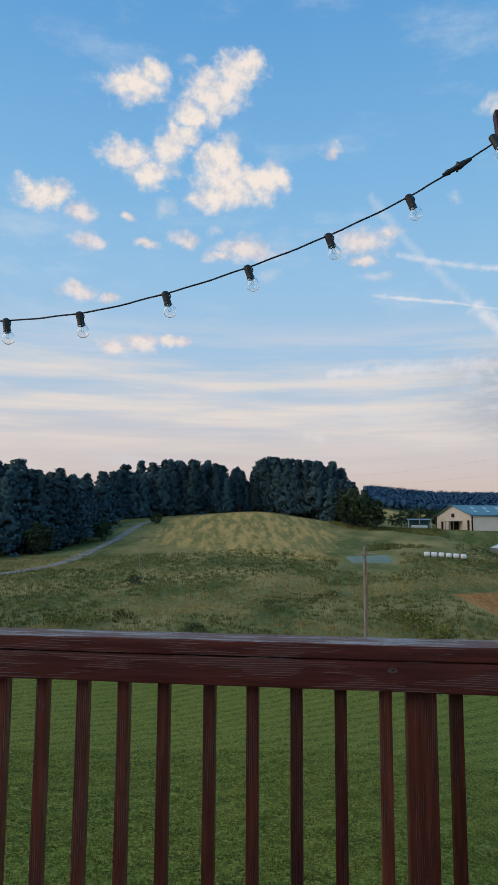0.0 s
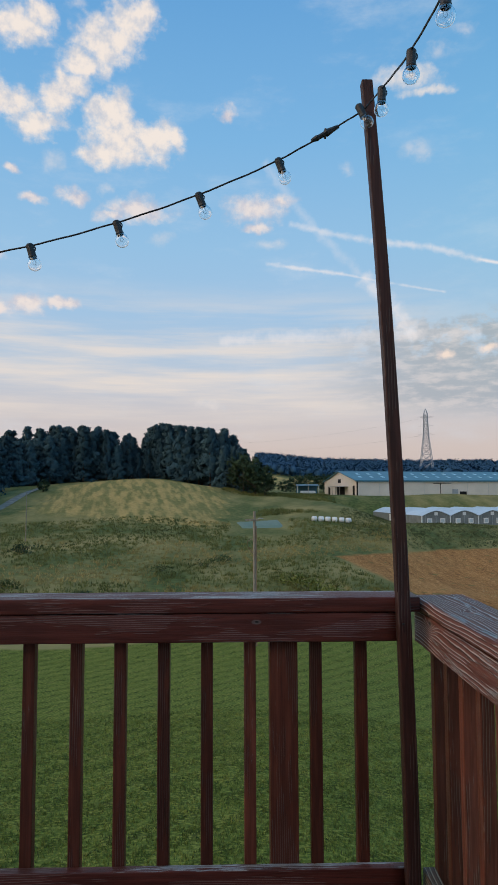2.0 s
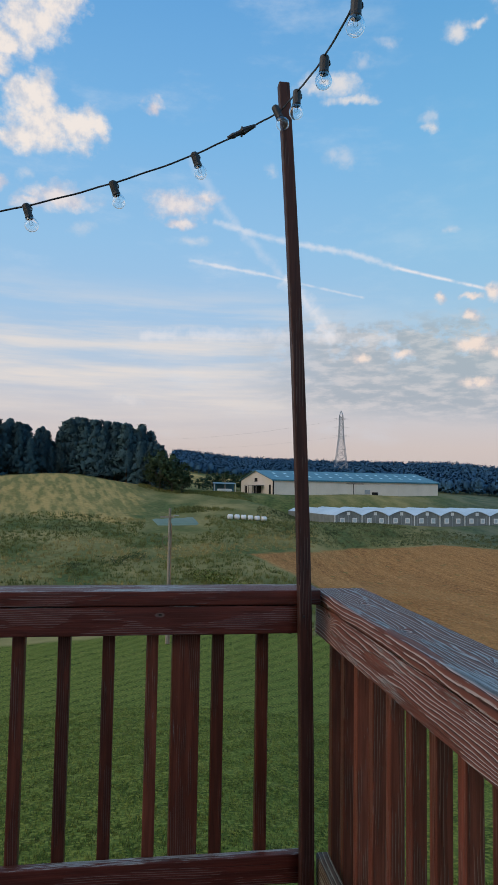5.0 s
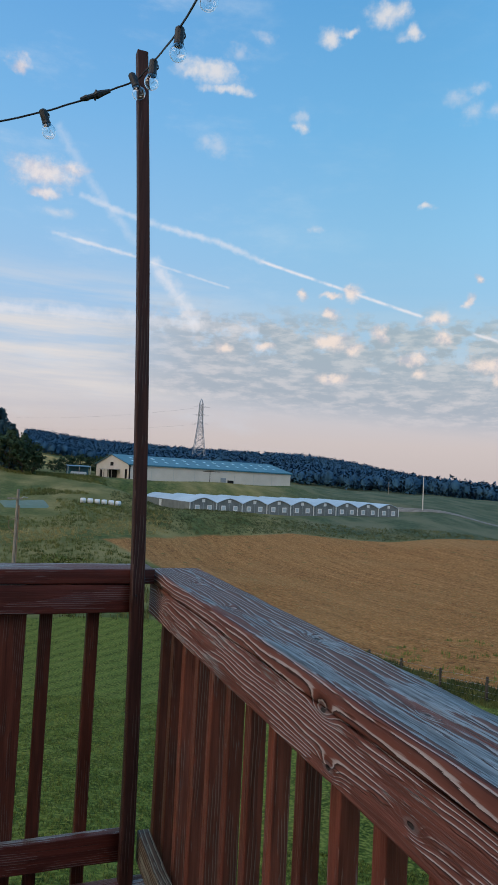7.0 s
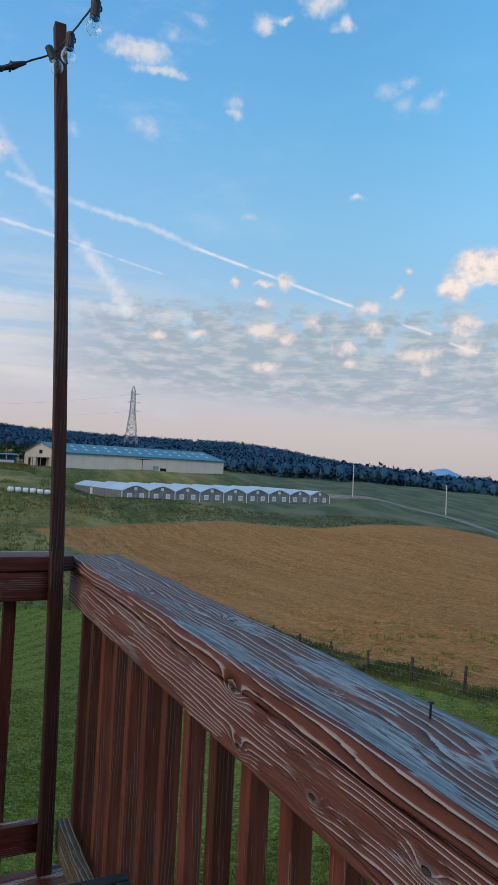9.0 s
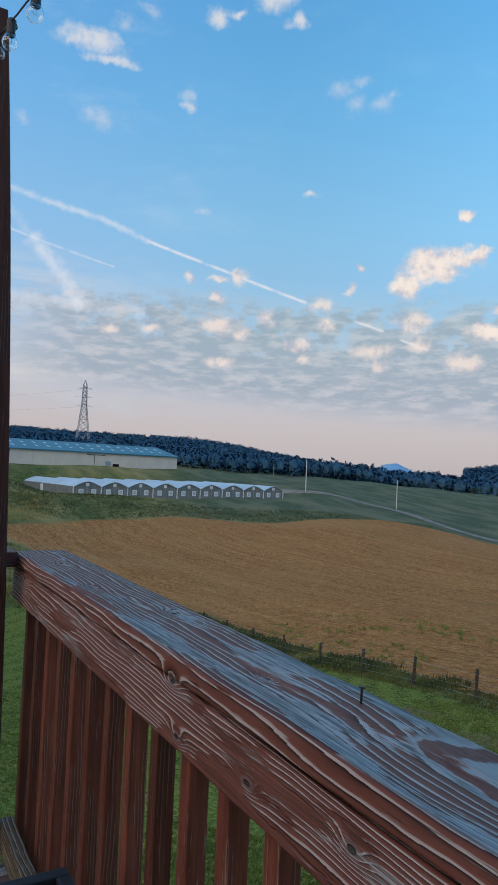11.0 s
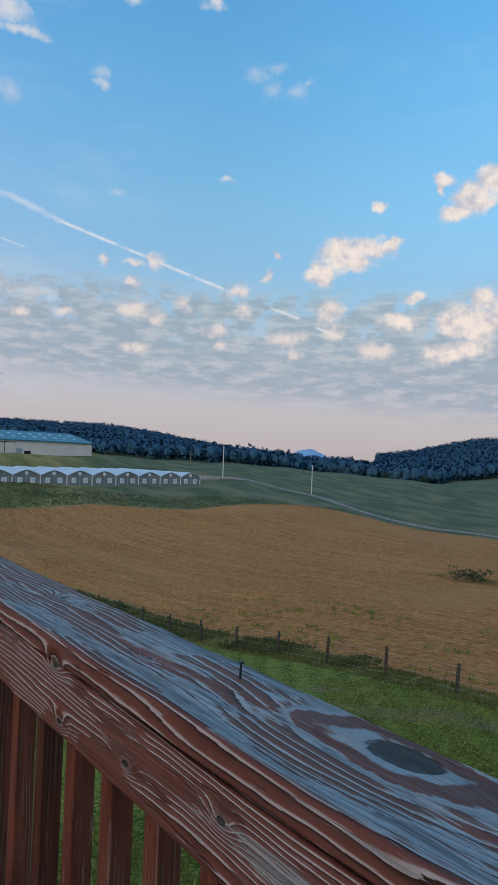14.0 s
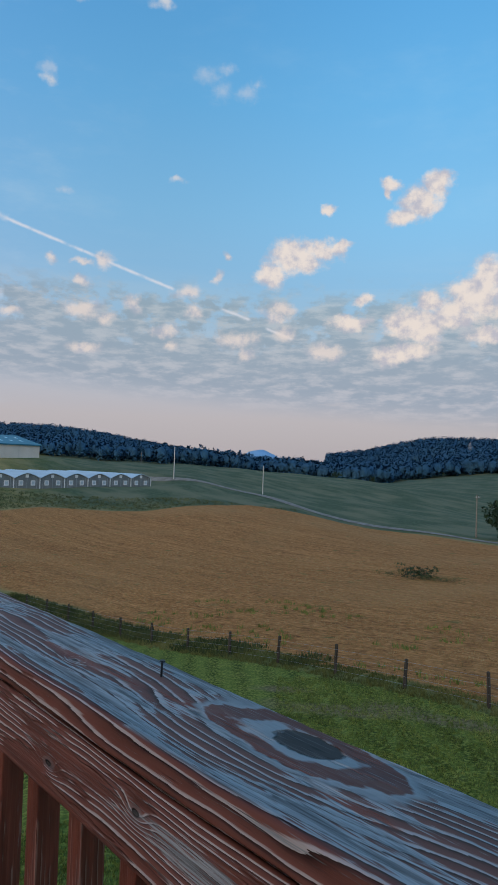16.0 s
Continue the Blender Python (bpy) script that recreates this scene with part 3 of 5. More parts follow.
def ground_z(x, y):
    x, y = np.atleast_1d(np.asarray(x, float)), np.atleast_1d(np.asarray(y, float))
    dx, dy = x - EYE_X, y - EYE_Y
    d = np.hypot(dx, dy)
    az = np.degrees(np.arctan2(dx, dy))
    az = np.where(az > 75, np.maximum(75 - (az - 75) * 1.0, -30), np.where(az < -30, np.maximum(az, -30), az))
    fi = np.interp(d, FINE_D, np.arange(len(FINE_D)))
    i0 = np.clip(fi.astype(int), 0, len(FINE_D) - 2)
    ft = fi - i0
    z = np.empty_like(d)
    # smooth in azimuth, straight between the fine rings
    rows = np.array([TABLE[:, k] for k in range(len(FINE_D))])
    xs = np.asarray(AZ, float)
    h = np.diff(xs)
    ai = np.clip(np.searchsorted(xs, az, "right") - 1, 0, len(xs) - 2)
    t = np.clip((az - xs[ai]) / h[ai], 0, 1)

    def at(k):
        r = rows[k]
        n = np.arange(len(d))
        p1, p2 = r[n, ai], r[n, ai + 1]
        p0, p3 = r[n, np.maximum(ai - 1, 0)], r[n, np.minimum(ai + 2, len(xs) - 1)]
        m1, m2 = (p2 - p0) / 2, (p3 - p1) / 2
        return (2 * t**3 - 3 * t**2 + 1) * p1 + (t**3 - 2 * t**2 + t) * m1 + (-2 * t**3 + 3 * t**2) * p2 + (t**3 - t**2) * m2
    z = at(i0) * (1 - ft) + at(i0 + 1) * ft
    for (cx, cy), (ux, uy), (hu, hv), pz in PADS:
        u = (x - cx) * ux + (y - cy) * uy
        v = -(x - cx) * uy + (y - cy) * ux
        out = np.maximum(np.maximum(np.abs(u) - hu, np.abs(v) - hv), 0)
        w = np.clip(1 - out / 14, 0, 1)
        w = w * w * (3 - 2 * w)
        z = z * (1 - w) + pz * w
    # small swells
    z = z + np.clip((d - 60) / 100, 0, 1) * (0.35 * np.sin(x / 13.0 + 1.3) * np.cos(y / 17.0) + 0.18 * np.sin(x / 5.1 - y / 7.3))
    return z


def gz(x, y):
    return float(ground_z(x, y)[0])


BARN = dict(c=(45.9, 230.2), u=(0.975, 0.223), length=67.7, width=30.6, z=0.2)
GH = dict(c=(49.7, 164.8), u=(0.9945, 0.1045), length=64.8, depth=38.0, z=-6.8)


def pad_of(b, depth):
    (cx, cy), (ux, uy) = b["c"], b["u"]
    L = b["length"]
    return ((cx + ux * L / 2 - uy * depth / 2, cy + uy * L / 2 + ux * depth / 2), (ux, uy), (L / 2 + 2, depth / 2 + 2), b["z"])


PADS += [pad_of(BARN, BARN["width"]), pad_of(GH, GH["depth"])]


def poly_sd(pts, x, y):
    """Signed distance to a closed outline, positive inside."""
    best = np.full(x.shape, 1e9)
    inside = np.zeros(x.shape, bool)
    for (ax, ay), (bx, by) in zip(pts, pts[1:] + pts[:1]):
        ex, ey = bx - ax, by - ay
        t = np.clip(((x - ax) * ex + (y - ay) * ey) / (ex * ex + ey * ey), 0, 1)
        best = np.minimum(best, np.hypot(x - ax - t * ex, y - ay - t * ey))
        inside ^= ((ay > y) != (by > y)) & (x < ex * (y - ay) / (ey if abs(ey) > 1e-9 else 1e-9) + ax)
    return np.where(inside, best, -best)


FENCE_X = 27.2
FIELD = [polar(*p) for p in ((8.7, 108), (12, 97), (15, 86), (19.5, 76))] + [(FENCE_X + 3.2, 52), (FENCE_X + 1.4, 22), (FENCE_X + 0.9, 12), (FENCE_X + 0.9, -60)] + [
    polar(*p) for p in ((85, 130), (61, 143), (54, 152), (46.5, 165), (41, 172), (36, 160), (32, 150), (24, 148), (17, 132))]
HAY = [polar(*p) for p in ((-14, 214), (-7, 232), (-2, 222), (-0.6, 196), (-0.8, 165), (-2, 138), (-8.5, 145), (-16, 165))]


def build_ground():
    az = np.concatenate([np.arange(-36, 66, 0.4), np.arange(66, 324, 4.0)])
    r = np.concatenate([np.linspace(0.6, 12, 16), np.geomspace(12.6, 900, 190), np.geomspace(950, 4900, 14)])
    A, R = np.meshgrid(np.radians(az), r, indexing="ij")
    X, Y = EYE_X + R * np.sin(A), EYE_Y + R * np.cos(A)
    Z = ground_z(X.ravel(), Y.ravel())
    na, nr = A.shape
    co = np.column_stack([X.ravel(), Y.ravel(), Z])
    centre = len(co)
    co = np.vstack([co, [EYE_X, EYE_Y, gz(EYE_X, EYE_Y)]])
    faces = []
    for i in range(na):
        j = (i + 1) % na
        faces += [(i * nr + k, j * nr + k, j * nr + k + 1, i * nr + k + 1)[::-1] for k in range(nr - 1)]
        faces.append((centre, i * nr, j * nr)[::-1])
    me = bpy.data.meshes.new("ground")
    me.from_pydata(co.tolist(), [], faces)
    x, y = co[:, 0], co[:, 1]
    lawn = np.minimum(FENCE_X - 0.6 - x, 57 + 3 * np.sin(x / 9) - y)
    dirt = np.full(x.shape, -9.0)
    for az_, d_, ra, rb in ((49.5, 24.6, 2.0, 1.0), (53.2, 25.0, 1.6, 0.9), (57.5, 24.0, 1.4, 0.6), (45.0, 27.5, 1.2, 0.5)):
        cx, cy = polar(az_, d_)
        u, v = (x - cx) * 0.45 - (y - cy) * 0.89, (x - cx) * 0.89 + (y - cy) * 0.45
        dirt = np.maximum(dirt, (1 - np.hypot(u / ra, v / rb)) * 0.8)
    for name, v in (("field", poly_sd(FIELD, x, y)), ("hay", np.maximum(poly_sd(HAY, x, y), poly_sd([polar(*p) for p in ((2, 370), (10, 370), (10.5, 490), (2, 490))], x, y))), ("lawn", lawn), ("dirt", dirt), ("pasture", np.minimum(np.hypot(x - EYE_X, y - EYE_Y) - 150, (np.degrees(np.arctan2(x - EYE_X, y - EYE_Y)) - 24) * 4))):
        a = me.attributes.new(name, "FLOAT", "POINT")
        a.data.foreach_set("value", v.astype(np.float32))
    me.materials.append(ground_material())
    for p in me.polygons:
        p.use_smooth = True
    return tagged(new("ground", me), "rolling farmland with mown lawn, rough meadow and brown stubble field", "ground", kind="structure")


def ground_material():
    m = bpy.data.materials.new("farmland")
    m.use_nodes = True
    n, l = m.node_tree.nodes, m.node_tree.links
    b = n["Principled BSDF"]
    pos = n.new("ShaderNodeTexCoord").outputs["Object"]

    def noise_tex(scale, stretch=(1, 1, 1), rot=0.0, detail=5.0, dist=0.0):
        mp = n.new("ShaderNodeMapping")
        mp.inputs["Scale"].default_value, mp.inputs["Rotation"].default_value = stretch, (0, 0, rot)
        mp.vector_type = "TEXTURE" if rot else "POINT"
        if rot:
            mp.inputs["Scale"].default_value = [1 / s for s in stretch]
        l.new(pos, mp.inputs[0])
        t = n.new("ShaderNodeTexNoise")
        t.inputs["Scale"].default_value, t.inputs["Detail"].default_value, t.inputs["Distortion"].default_value = scale, detail, dist
        l.new(mp.outputs[0], t.inputs["Vector"])
        return t.outputs[0]

    def ramp_of(v, *stops):
        r = n.new("ShaderNodeValToRGB")
        l.new(v, r.inputs[0])
        while len(r.color_ramp.elements) < len(stops):
            r.color_ramp.elements.new(0.5)
        for e, (p, c) in zip(r.color_ramp.elements, stops):
            e.position, e.color = p, (*c, 1)
        return r.outputs[0]

    def mixc(f, a, c, mode="MIX"):
        x = n.new("ShaderNodeMix")
        x.data_type, x.blend_type = "RGBA", mode
        for s, v in ((x.inputs[0], f), (x.inputs[6], a), (x.inputs[7], c)):
            if isinstance(v, bpy.types.NodeSocket):
                l.new(v, s)
            else:
                s.default_value = v
        return x.outputs[2]

    def op(kind, *ins):
        x = n.new("ShaderNodeMath")
        x.operation = kind
        for s, v in zip(x.inputs, ins):
            if isinstance(v, bpy.types.NodeSocket):
                l.new(v, s)
            else:
                s.default_value = v
        return x.outputs[0]

    def mask(name, wob, width):
        a = n.new("ShaderNodeAttribute")
        a.attribute_name = name
        v = op("ADD", a.outputs["Fac"], op("MULTIPLY", op("SUBTRACT", noise_tex(0.25), 0.5), wob))
        mr = n.new("ShaderNodeMapRange")
        mr.interpolation_type = "SMOOTHSTEP"
        l.new(v, mr.inputs[0])
        mr.inputs[1].default_value, mr.inputs[2].default_value = -width, width
        return mr.outputs[0]

    blades = noise_tex(9.0, detail=8)
    tuft = noise_tex(1.1, detail=6)
    broad = noise_tex(0.035, detail=5, dist=0.6)
    mid = noise_tex(0.16, (1, 0.45, 1), detail=6)
    # lawn: fresh green, with mowing stripes and worn patches
    lawn = mixc(0.38, ramp_of(blades, (0.40, (0.012, 0.022, 0.003)), (0.5, (0.095, 0.112, 0.013)), (0.60, (0.30, 0.285, 0.06))),
                ramp_of(tuft, (0.36, (0.045, 0.075, 0.010)), (0.52, (0.095, 0.125, 0.017)), (0.68, (0.17, 0.165, 0.042))))
    wave = n.new("ShaderNodeTexWave")
    wave.inputs["Scale"].default_value, wave.inputs["Distortion"].default_value = 0.26, 0.6
    mpw = n.new("ShaderNodeMapping")
    mpw.inputs["Rotation"].default_value = (0, 0, radians(38))
    l.new(pos, mpw.inputs[0])
    l.new(mpw.outputs[0], wave.inputs["Vector"])
    lawn = mixc(op("MULTIPLY", wave.outputs["Fac"], 0.36), lawn, (0.20, 0.235, 0.045, 1))
    # meadow: green weeds and straw-coloured grass
    meadow = mixc(ramp_of(mid, (0.4, (0, 0, 0)), (0.62, (1, 1, 1))), ramp_of(tuft, (0.3, (0.05, 0.07, 0.022)), (0.7, (0.12, 0.145, 0.045))),
                  ramp_of(tuft, (0.3, (0.12, 0.125, 0.04)), (0.7, (0.25, 0.21, 0.08))))
    meadow = mixc(ramp_of(broad, (0.42, (0, 0, 0)), (0.62, (0.75, 0.75, 0.75))), meadow, ramp_of(mid, (0.35, (0.20, 0.17, 0.06)), (0.65, (0.36, 0.27, 0.11))))
    # hay: straw with swaths
    swath = noise_tex(0.55, (1, 0.05, 1), radians(10), 4)
    hay = mixc(ramp_of(swath, (0.40, (0.1, 0.1, 0.1)), (0.60, (0.9, 0.9, 0.9))), ramp_of(tuft, (0.3, (0.13, 0.13, 0.04)), (0.7, (0.22, 0.19, 0.065))),
               ramp_of(tuft, (0.3, (0.40, 0.255, 0.085)), (0.7, (0.56, 0.36, 0.13))))
    # stubble: orange-brown with drilled rows
    rows_n = noise_tex(0.9, (1, 0.03, 1), radians(2), 4)
    rows_f = noise_tex(2.6, (1, 0.04, 1), radians(2), 4)
    field = mixc(0.5, ramp_of(rows_n, (0.38, (0.17, 0.070, 0.022)), (0.5, (0.335, 0.155, 0.05)), (0.62, (0.56, 0.29, 0.11))),
                 ramp_of(rows_f, (0.36, (0.12, 0.05, 0.018)), (0.64, (0.54, 0.27, 0.10))))
    field = mixc(0.42, field, ramp_of(noise_tex(1.6, (1, 0.5, 1), radians(2), 8), (0.36, (0.13, 0.055, 0.019)), (0.5, (0.30, 0.136, 0.044)), (0.64, (0.48, 0.24, 0.088))))
    grit = noise_tex(5.5, (1, 0.35, 1), radians(2), 8)
    field = mixc(0.4, field, ramp_of(grit, (0.38, (0.10, 0.043, 0.015)), (0.5, (0.30, 0.136, 0.044)), (0.62, (0.58, 0.31, 0.125))))
    field = mixc(ramp_of(noise_tex(0.5, detail=7), (0.63, (0, 0, 0)), (0.70, (0.6, 0.6, 0.6))), field, (0.10, 0.12, 0.04, 1))
    field = mixc(ramp_of(broad, (0.5, (0, 0, 0)), (0.7, (0.45, 0.45, 0.45))), field, (0.36, 0.205, 0.085, 1))
    field = mixc(1.0, field, (1.10, 1.0, 0.90, 1), "MULTIPLY")
    # pasture: green and straw, with a slight blue tint painted in for mist
    past = mixc(ramp_of(mid, (0.42, (0, 0, 0)), (0.62, (1, 1, 1))), ramp_of(tuft, (0.3, (0.055, 0.080, 0.046)), (0.7, (0.10, 0.124, 0.068))), (0.155, 0.155, 0.092, 1))
    meadow = mixc(mask("pasture", 30, 20.0), meadow, past)
    col = mixc(mask("hay", 14, 3.0), meadow, hay)
    col = mixc(mask("lawn", 1.2, 0.5), col, lawn)
    col = mixc(op("MULTIPLY", mask("dirt", 2.6, 0.35), 0.7), col, ramp_of(blades, (0.3, (0.11, 0.075, 0.04)), (0.7, (0.26, 0.19, 0.115))))
    col = mixc(mask("field", 2.5, 0.8), col, field)
    l.new(col, b.inputs["Base Color"])
    b.inputs["Roughness"].default_value = 0.95
    b.inputs["Specular IOR Level"].default_value = 0.1
    bp = n.new("ShaderNodeBump")
    bp.inputs["Strength"].default_value, bp.inputs["Distance"].default_value = 0.7, 0.12
    l.new(mixc(0.5, blades, tuft), bp.inputs["Height"])
    l.new(bp.outputs[0], b.inputs["Normal"])
    return m


build_ground()


def ribbon(name, stations, width, material, label, category, lift=0.08):
    """A track draped over the land along (azimuth, distance) stations."""
    pts = [Vector((*polar(a, d), 0)) for a, d in stations]
    steps = np.linspace(0, len(pts) - 1, 24 * len(pts))
    xs = np.column_stack([hermite(range(len(pts)), [p[k] for p in pts], steps) for k in (0, 1)])
    bm = bmesh.new()
    prev = None
    for i in range(len(xs)):
        a, c = xs[max(i - 1, 0)], xs[min(i + 1, len(xs) - 1)]
        t = np.array((c - a)) / np.linalg.norm(c - a)
        row = []
        for s in (-1.0, -0.5, 0.0, 0.5, 1.0):
            px, py = xs[i] + np.array((-t[1], t[0])) * s * width / 2
            row.append(bm.verts.new((px, py, gz(px, py) + lift * (1.0 - 0.6 * abs(s)))))
        if prev:
            for k in range(4):
                bm.faces.new((prev[k], prev[k + 1], row[k + 1], row[k]))
        prev = row
    return tagged(link_mesh(name, bm, material), label, category, kind="structure")


ribbon("road", ((28, 245), (33.7, 215), (38.1, 205), (42, 196), (46.4, 175), (52.9, 160), (60.8, 150), (78, 138)), 3.4, M_GRAVEL, "pale gravel farm road running past the stubble field", "road", 0.25)
ribbon("road_2", ((-15.2, 222), (-16, 208), (-18.9, 172), (-21.8, 146), (-27.3, 128), (-38, 118)), 2.4, M_GRAVEL, "narrow gravel lane climbing to the pine wood", "road", 0.25)

# ---- the deck ----
RAIL_X, RAIL_Y, EDGE_X = 4.578, 2.0, 4.752
for x, y in ((4.48, 1.9), (0.3, 1.9), (-3.9, 1.9), (4.48, -1.6)):
    z = gz(x, y)
    sup = thing("deck_post", "dark stained square timber post carrying the deck", "post", (x, y, z), group="deck posts")
    part("timber", box_bm(-0.07, 0.07, -0.07, 0.07, -0.4, -0.27 - z, 0.006), M_STAIN, sup)
rail_f = thing("deck_railing", "dark red stained wooden deck railing with square balusters", "railing", (3.0, RAIL_Y, 0))
rail_r = thing("deck_railing", "weathered red stained wooden deck railing with thick grained cap", "railing", (RAIL_X, 1.0, 0))


def at_local(ob, parent):
    ob.location = -parent.location
    return ob


def rail_part(name, parent, x0, x1, y0, y1, z0, z1, material, bevel=0.003, label=""):
    return at_local(part(name, box_bm(x0, x1, y0, y1, z0, z1, bevel), material, parent, label), parent)


def worn_board(name, parent, x0, x1, y0, y1, z0, z1, material, axis, seed, bevel=0.006, label="", wob=0.0015):
    """A board with rounded, slightly wavering arrises, cut into short lengths."""
    bm = box_bm(x0, x1, y0, y1, z0, z1)
    lo, hi = ((x0, x1), (y0, y1))[axis]
    cuts = [e for e in bm.edges if abs((e.verts[0].co - e.verts[1].co)[axis]) > 0.5 * (hi - lo)]
    bmesh.ops.bevel(bm, geom=cuts, offset=bevel, segments=4, affect="EDGES", profile=0.55)
    cuts = [e for e in bm.edges if abs((e.verts[0].co - e.verts[1].co)[axis]) > 0.5 * (hi - lo)]
    bmesh.ops.subdivide_edges(bm, edges=cuts, cuts=160, use_grid_fill=False)
    for v in bm.verts:
        p = v.co * 1.0
        w = noise.noise_vector(Vector((p.x * 9 + seed, p.y * 9, p.z * 25))) + 0.5 * noise.noise_vector(Vector((p.x * 40 + seed, p.y * 40, p.z * 60)))
        w[axis] = 0
        v.co += w * wob
    for f in bm.faces:
        f.smooth = True
    return at_local(part(name, bm, material, parent, label), parent)


worn_board("cap", rail_f, -4.0, 4.566, 2.0, 2.145, 0.917, 0.964, M_FRONT, 0, 3, 0.005)
worn_board("top_rail", rail_f, -4.0, 4.508, 2.004, 2.042, 0.826, 0.915, M_FRONT, 0, 5, 0.004)
worn_board("bottom_rail", rail_f, -4.0, 4.508, 2.0, 2.038, 0.054, 0.143, M_FRONT, 0, 7, 0.004)
FRONT_X = [3.060 - 0.138 * k for k in range(50, 0, -1)] + [3.060, 3.197, 3.330, 3.479, 3.617, 3.755, 3.892, 4.029, 4.24, 4.385]
for x in FRONT_X:
    rail_part("baluster", rail_f, x - 0.019, x + 0.019, 2.043, 2.081, -0.2, 0.912, M_BALUSTER)
for x in (4.137, 1.9, -0.34, -2.58, -3.95):
    rail_part("post", rail_f, x - 0.0445, x + 0.0445, 2.043, 2.132, -0.3, 0.914, M_BALUSTER, 0.004)
worn_board("cap", rail_r, 4.578, EDGE_X, -2.0, 2.13, 0.907, 0.952, M_CAP, 1, 11, 0.009, "grey weathered cap board with knots and raised grain", 0.002)
worn_board("top_rail", rail_r, 4.581, 4.620, -2.0, 2.125, 0.80, 0.905, M_RAILWOOD, 1, 13, 0.006, "flaking red rail board with pale grain lines", 0.002)
worn_board("bottom_rail", rail_r, 4.557, 4.595, -2.0, 2.0, 0.054, 0.143, M_LOWRAIL, 1, 17, 0.004)
for k in range(-18, 11):
    y = 0.69 + 0.1385 * k
    rail_part("baluster", rail_r, 4.622, 4.660, y - 0.019, y + 0.019, -0.2, 0.9, M_SIDEBAL)
rail_part("post", rail_r, 4.622, 4.711, 0.18, 0.269, -0.3, 0.9, M_BALUSTER, 0.004)
bm = tube_bm([(4.706, 0.479, 0.94), (4.707, 0.479, 0.972), (4.7075, 0.479, 0.9725), (4.7075, 0.479, 0.975)], 0.0016, 8, radii=[0.0016, 0.0016, 0.0042, 0.0042])
at_local(part("nail", bm, M_BLACK, rail_r, "dark nail standing proud"), rail_r)
pole = thing("light_pole", "slim dark brown wooden pole holding string lights", "pole", (4.52, 1.976, 0))
bm = box_bm(-0.019, 0.019, -0.019, 0.019, 0.0, 2.645)
bmesh.ops.bevel(bm, geom=list(bm.edges), offset=0.0025, segments=1, affect="EDGES")
bmesh.ops.subdivide_edges(bm, edges=[e for e in bm.edges if abs(e.verts[0].co.z - e.verts[1].co.z) > 2], cuts=24)
for v in bm.verts:
    f = v.co.z / 2.66
    k = 1.13 - 0.2 * f
    v.co = Vector((v.co.x * k + 4.522 - 0.012 * f - 0.093 * f * f, v.co.y * k + 1.978 - 0.002 * f, v.co.z))
at_local(part("shaft", bm, M_POLE, pole), pole)
rail_part("screw", pole, 4.498, 4.504, 1.953, 1.957, 0.885, 0.891, M_BLACK, 0)

floor_ob = tagged(link_mesh("deck_floor", box_bm(-4, 4.60, -2.0, 2.02, -0.26, -0.045), M_STAIN), "dark stained wooden deck boards on a rim joist", "deck", kind="structure")
board_me = None
for k in range(28):
    if board_me is None:
        ob = part("plank", box_bm(-4, 4.60, -0.0685, 0.0685, -0.04, 0.0, 0.004), M_FRONT, floor_ob)
        board_me = ob.data
    else:
        ob = new("plank", board_me)
        ob.parent = floor_ob
    ob.location = (0, -1.93 + 0.1435 * k, 0)
wall_ob = tagged(link_mesh("wall_south", box_bm(-9, 4.9, -2.3, -2.0, -5, 3.2), M_SIDING), "plain pale house wall behind the deck", "wall", kind="structure")


# ---- shapes for the buildings ----
def frame_of(b):
    (ux, uy) = b["u"]
    return Matrix(((ux, -uy, 0, b["c"][0]), (uy, ux, 0, b["c"][1]), (0, 0, 1, b["z"]), (0, 0, 0, 1)))


def prism_bm(profile, x0, x1):
    """Extrudes an outline in the (y, z) plane along x."""
    bm = bmesh.new()
    a = [bm.verts.new((x0, y, z)) for y, z in profile]
    c = [bm.verts.new((x1, y, z)) for y, z in profile]
    for k in range(len(a)):
        j = (k + 1) % len(a)
        bm.faces.new((a[k], c[k], c[j], a[j]))
    bm.faces.new(a[::-1])
    bm.faces.new(c)
    bmesh.ops.recalc_face_normals(bm, faces=bm.faces)
    return bm


# ---- foliage ----
def leaf_soup(name, centres, spread, per, size, seed, flat=1.0):
    """Many loose leaf triangles scattered round the centres; returns verts, faces."""
    g = np.random.default_rng(seed)
    c = np.repeat(np.asarray(centres, float), per, axis=0)
    sp = np.repeat(np.broadcast_to(np.asarray(spread, float), (len(centres), 3)), per, axis=0)
    d = g.normal(size=c.shape)
    d /= np.linalg.norm(d, axis=1, keepdims=True)
    p = c + d * sp * g.uniform(0.35, 1.0, (len(c), 1)) ** 0.5
    tri = g.normal(size=(len(c), 3, 3)) * (1, 1, flat)
    tri -= tri.mean(axis=1, keepdims=True)
    tri /= np.linalg.norm(tri, axis=2, keepdims=True)
    co = p[:, None, :] + tri * (np.asarray(size) * g.uniform(0.6, 1.2, (len(c), 1, 1)))
    up_d = d + np.array((0, 0, 0.35))
    geo = np.cross(co[:, 1] - co[:, 0], co[:, 2] - co[:, 0])
    turned = (geo * up_d).sum(axis=1) < 0
    co[turned] = co[turned][:, ::-1]
    return co.reshape(-1, 3), np.repeat(up_d, 3, axis=0)


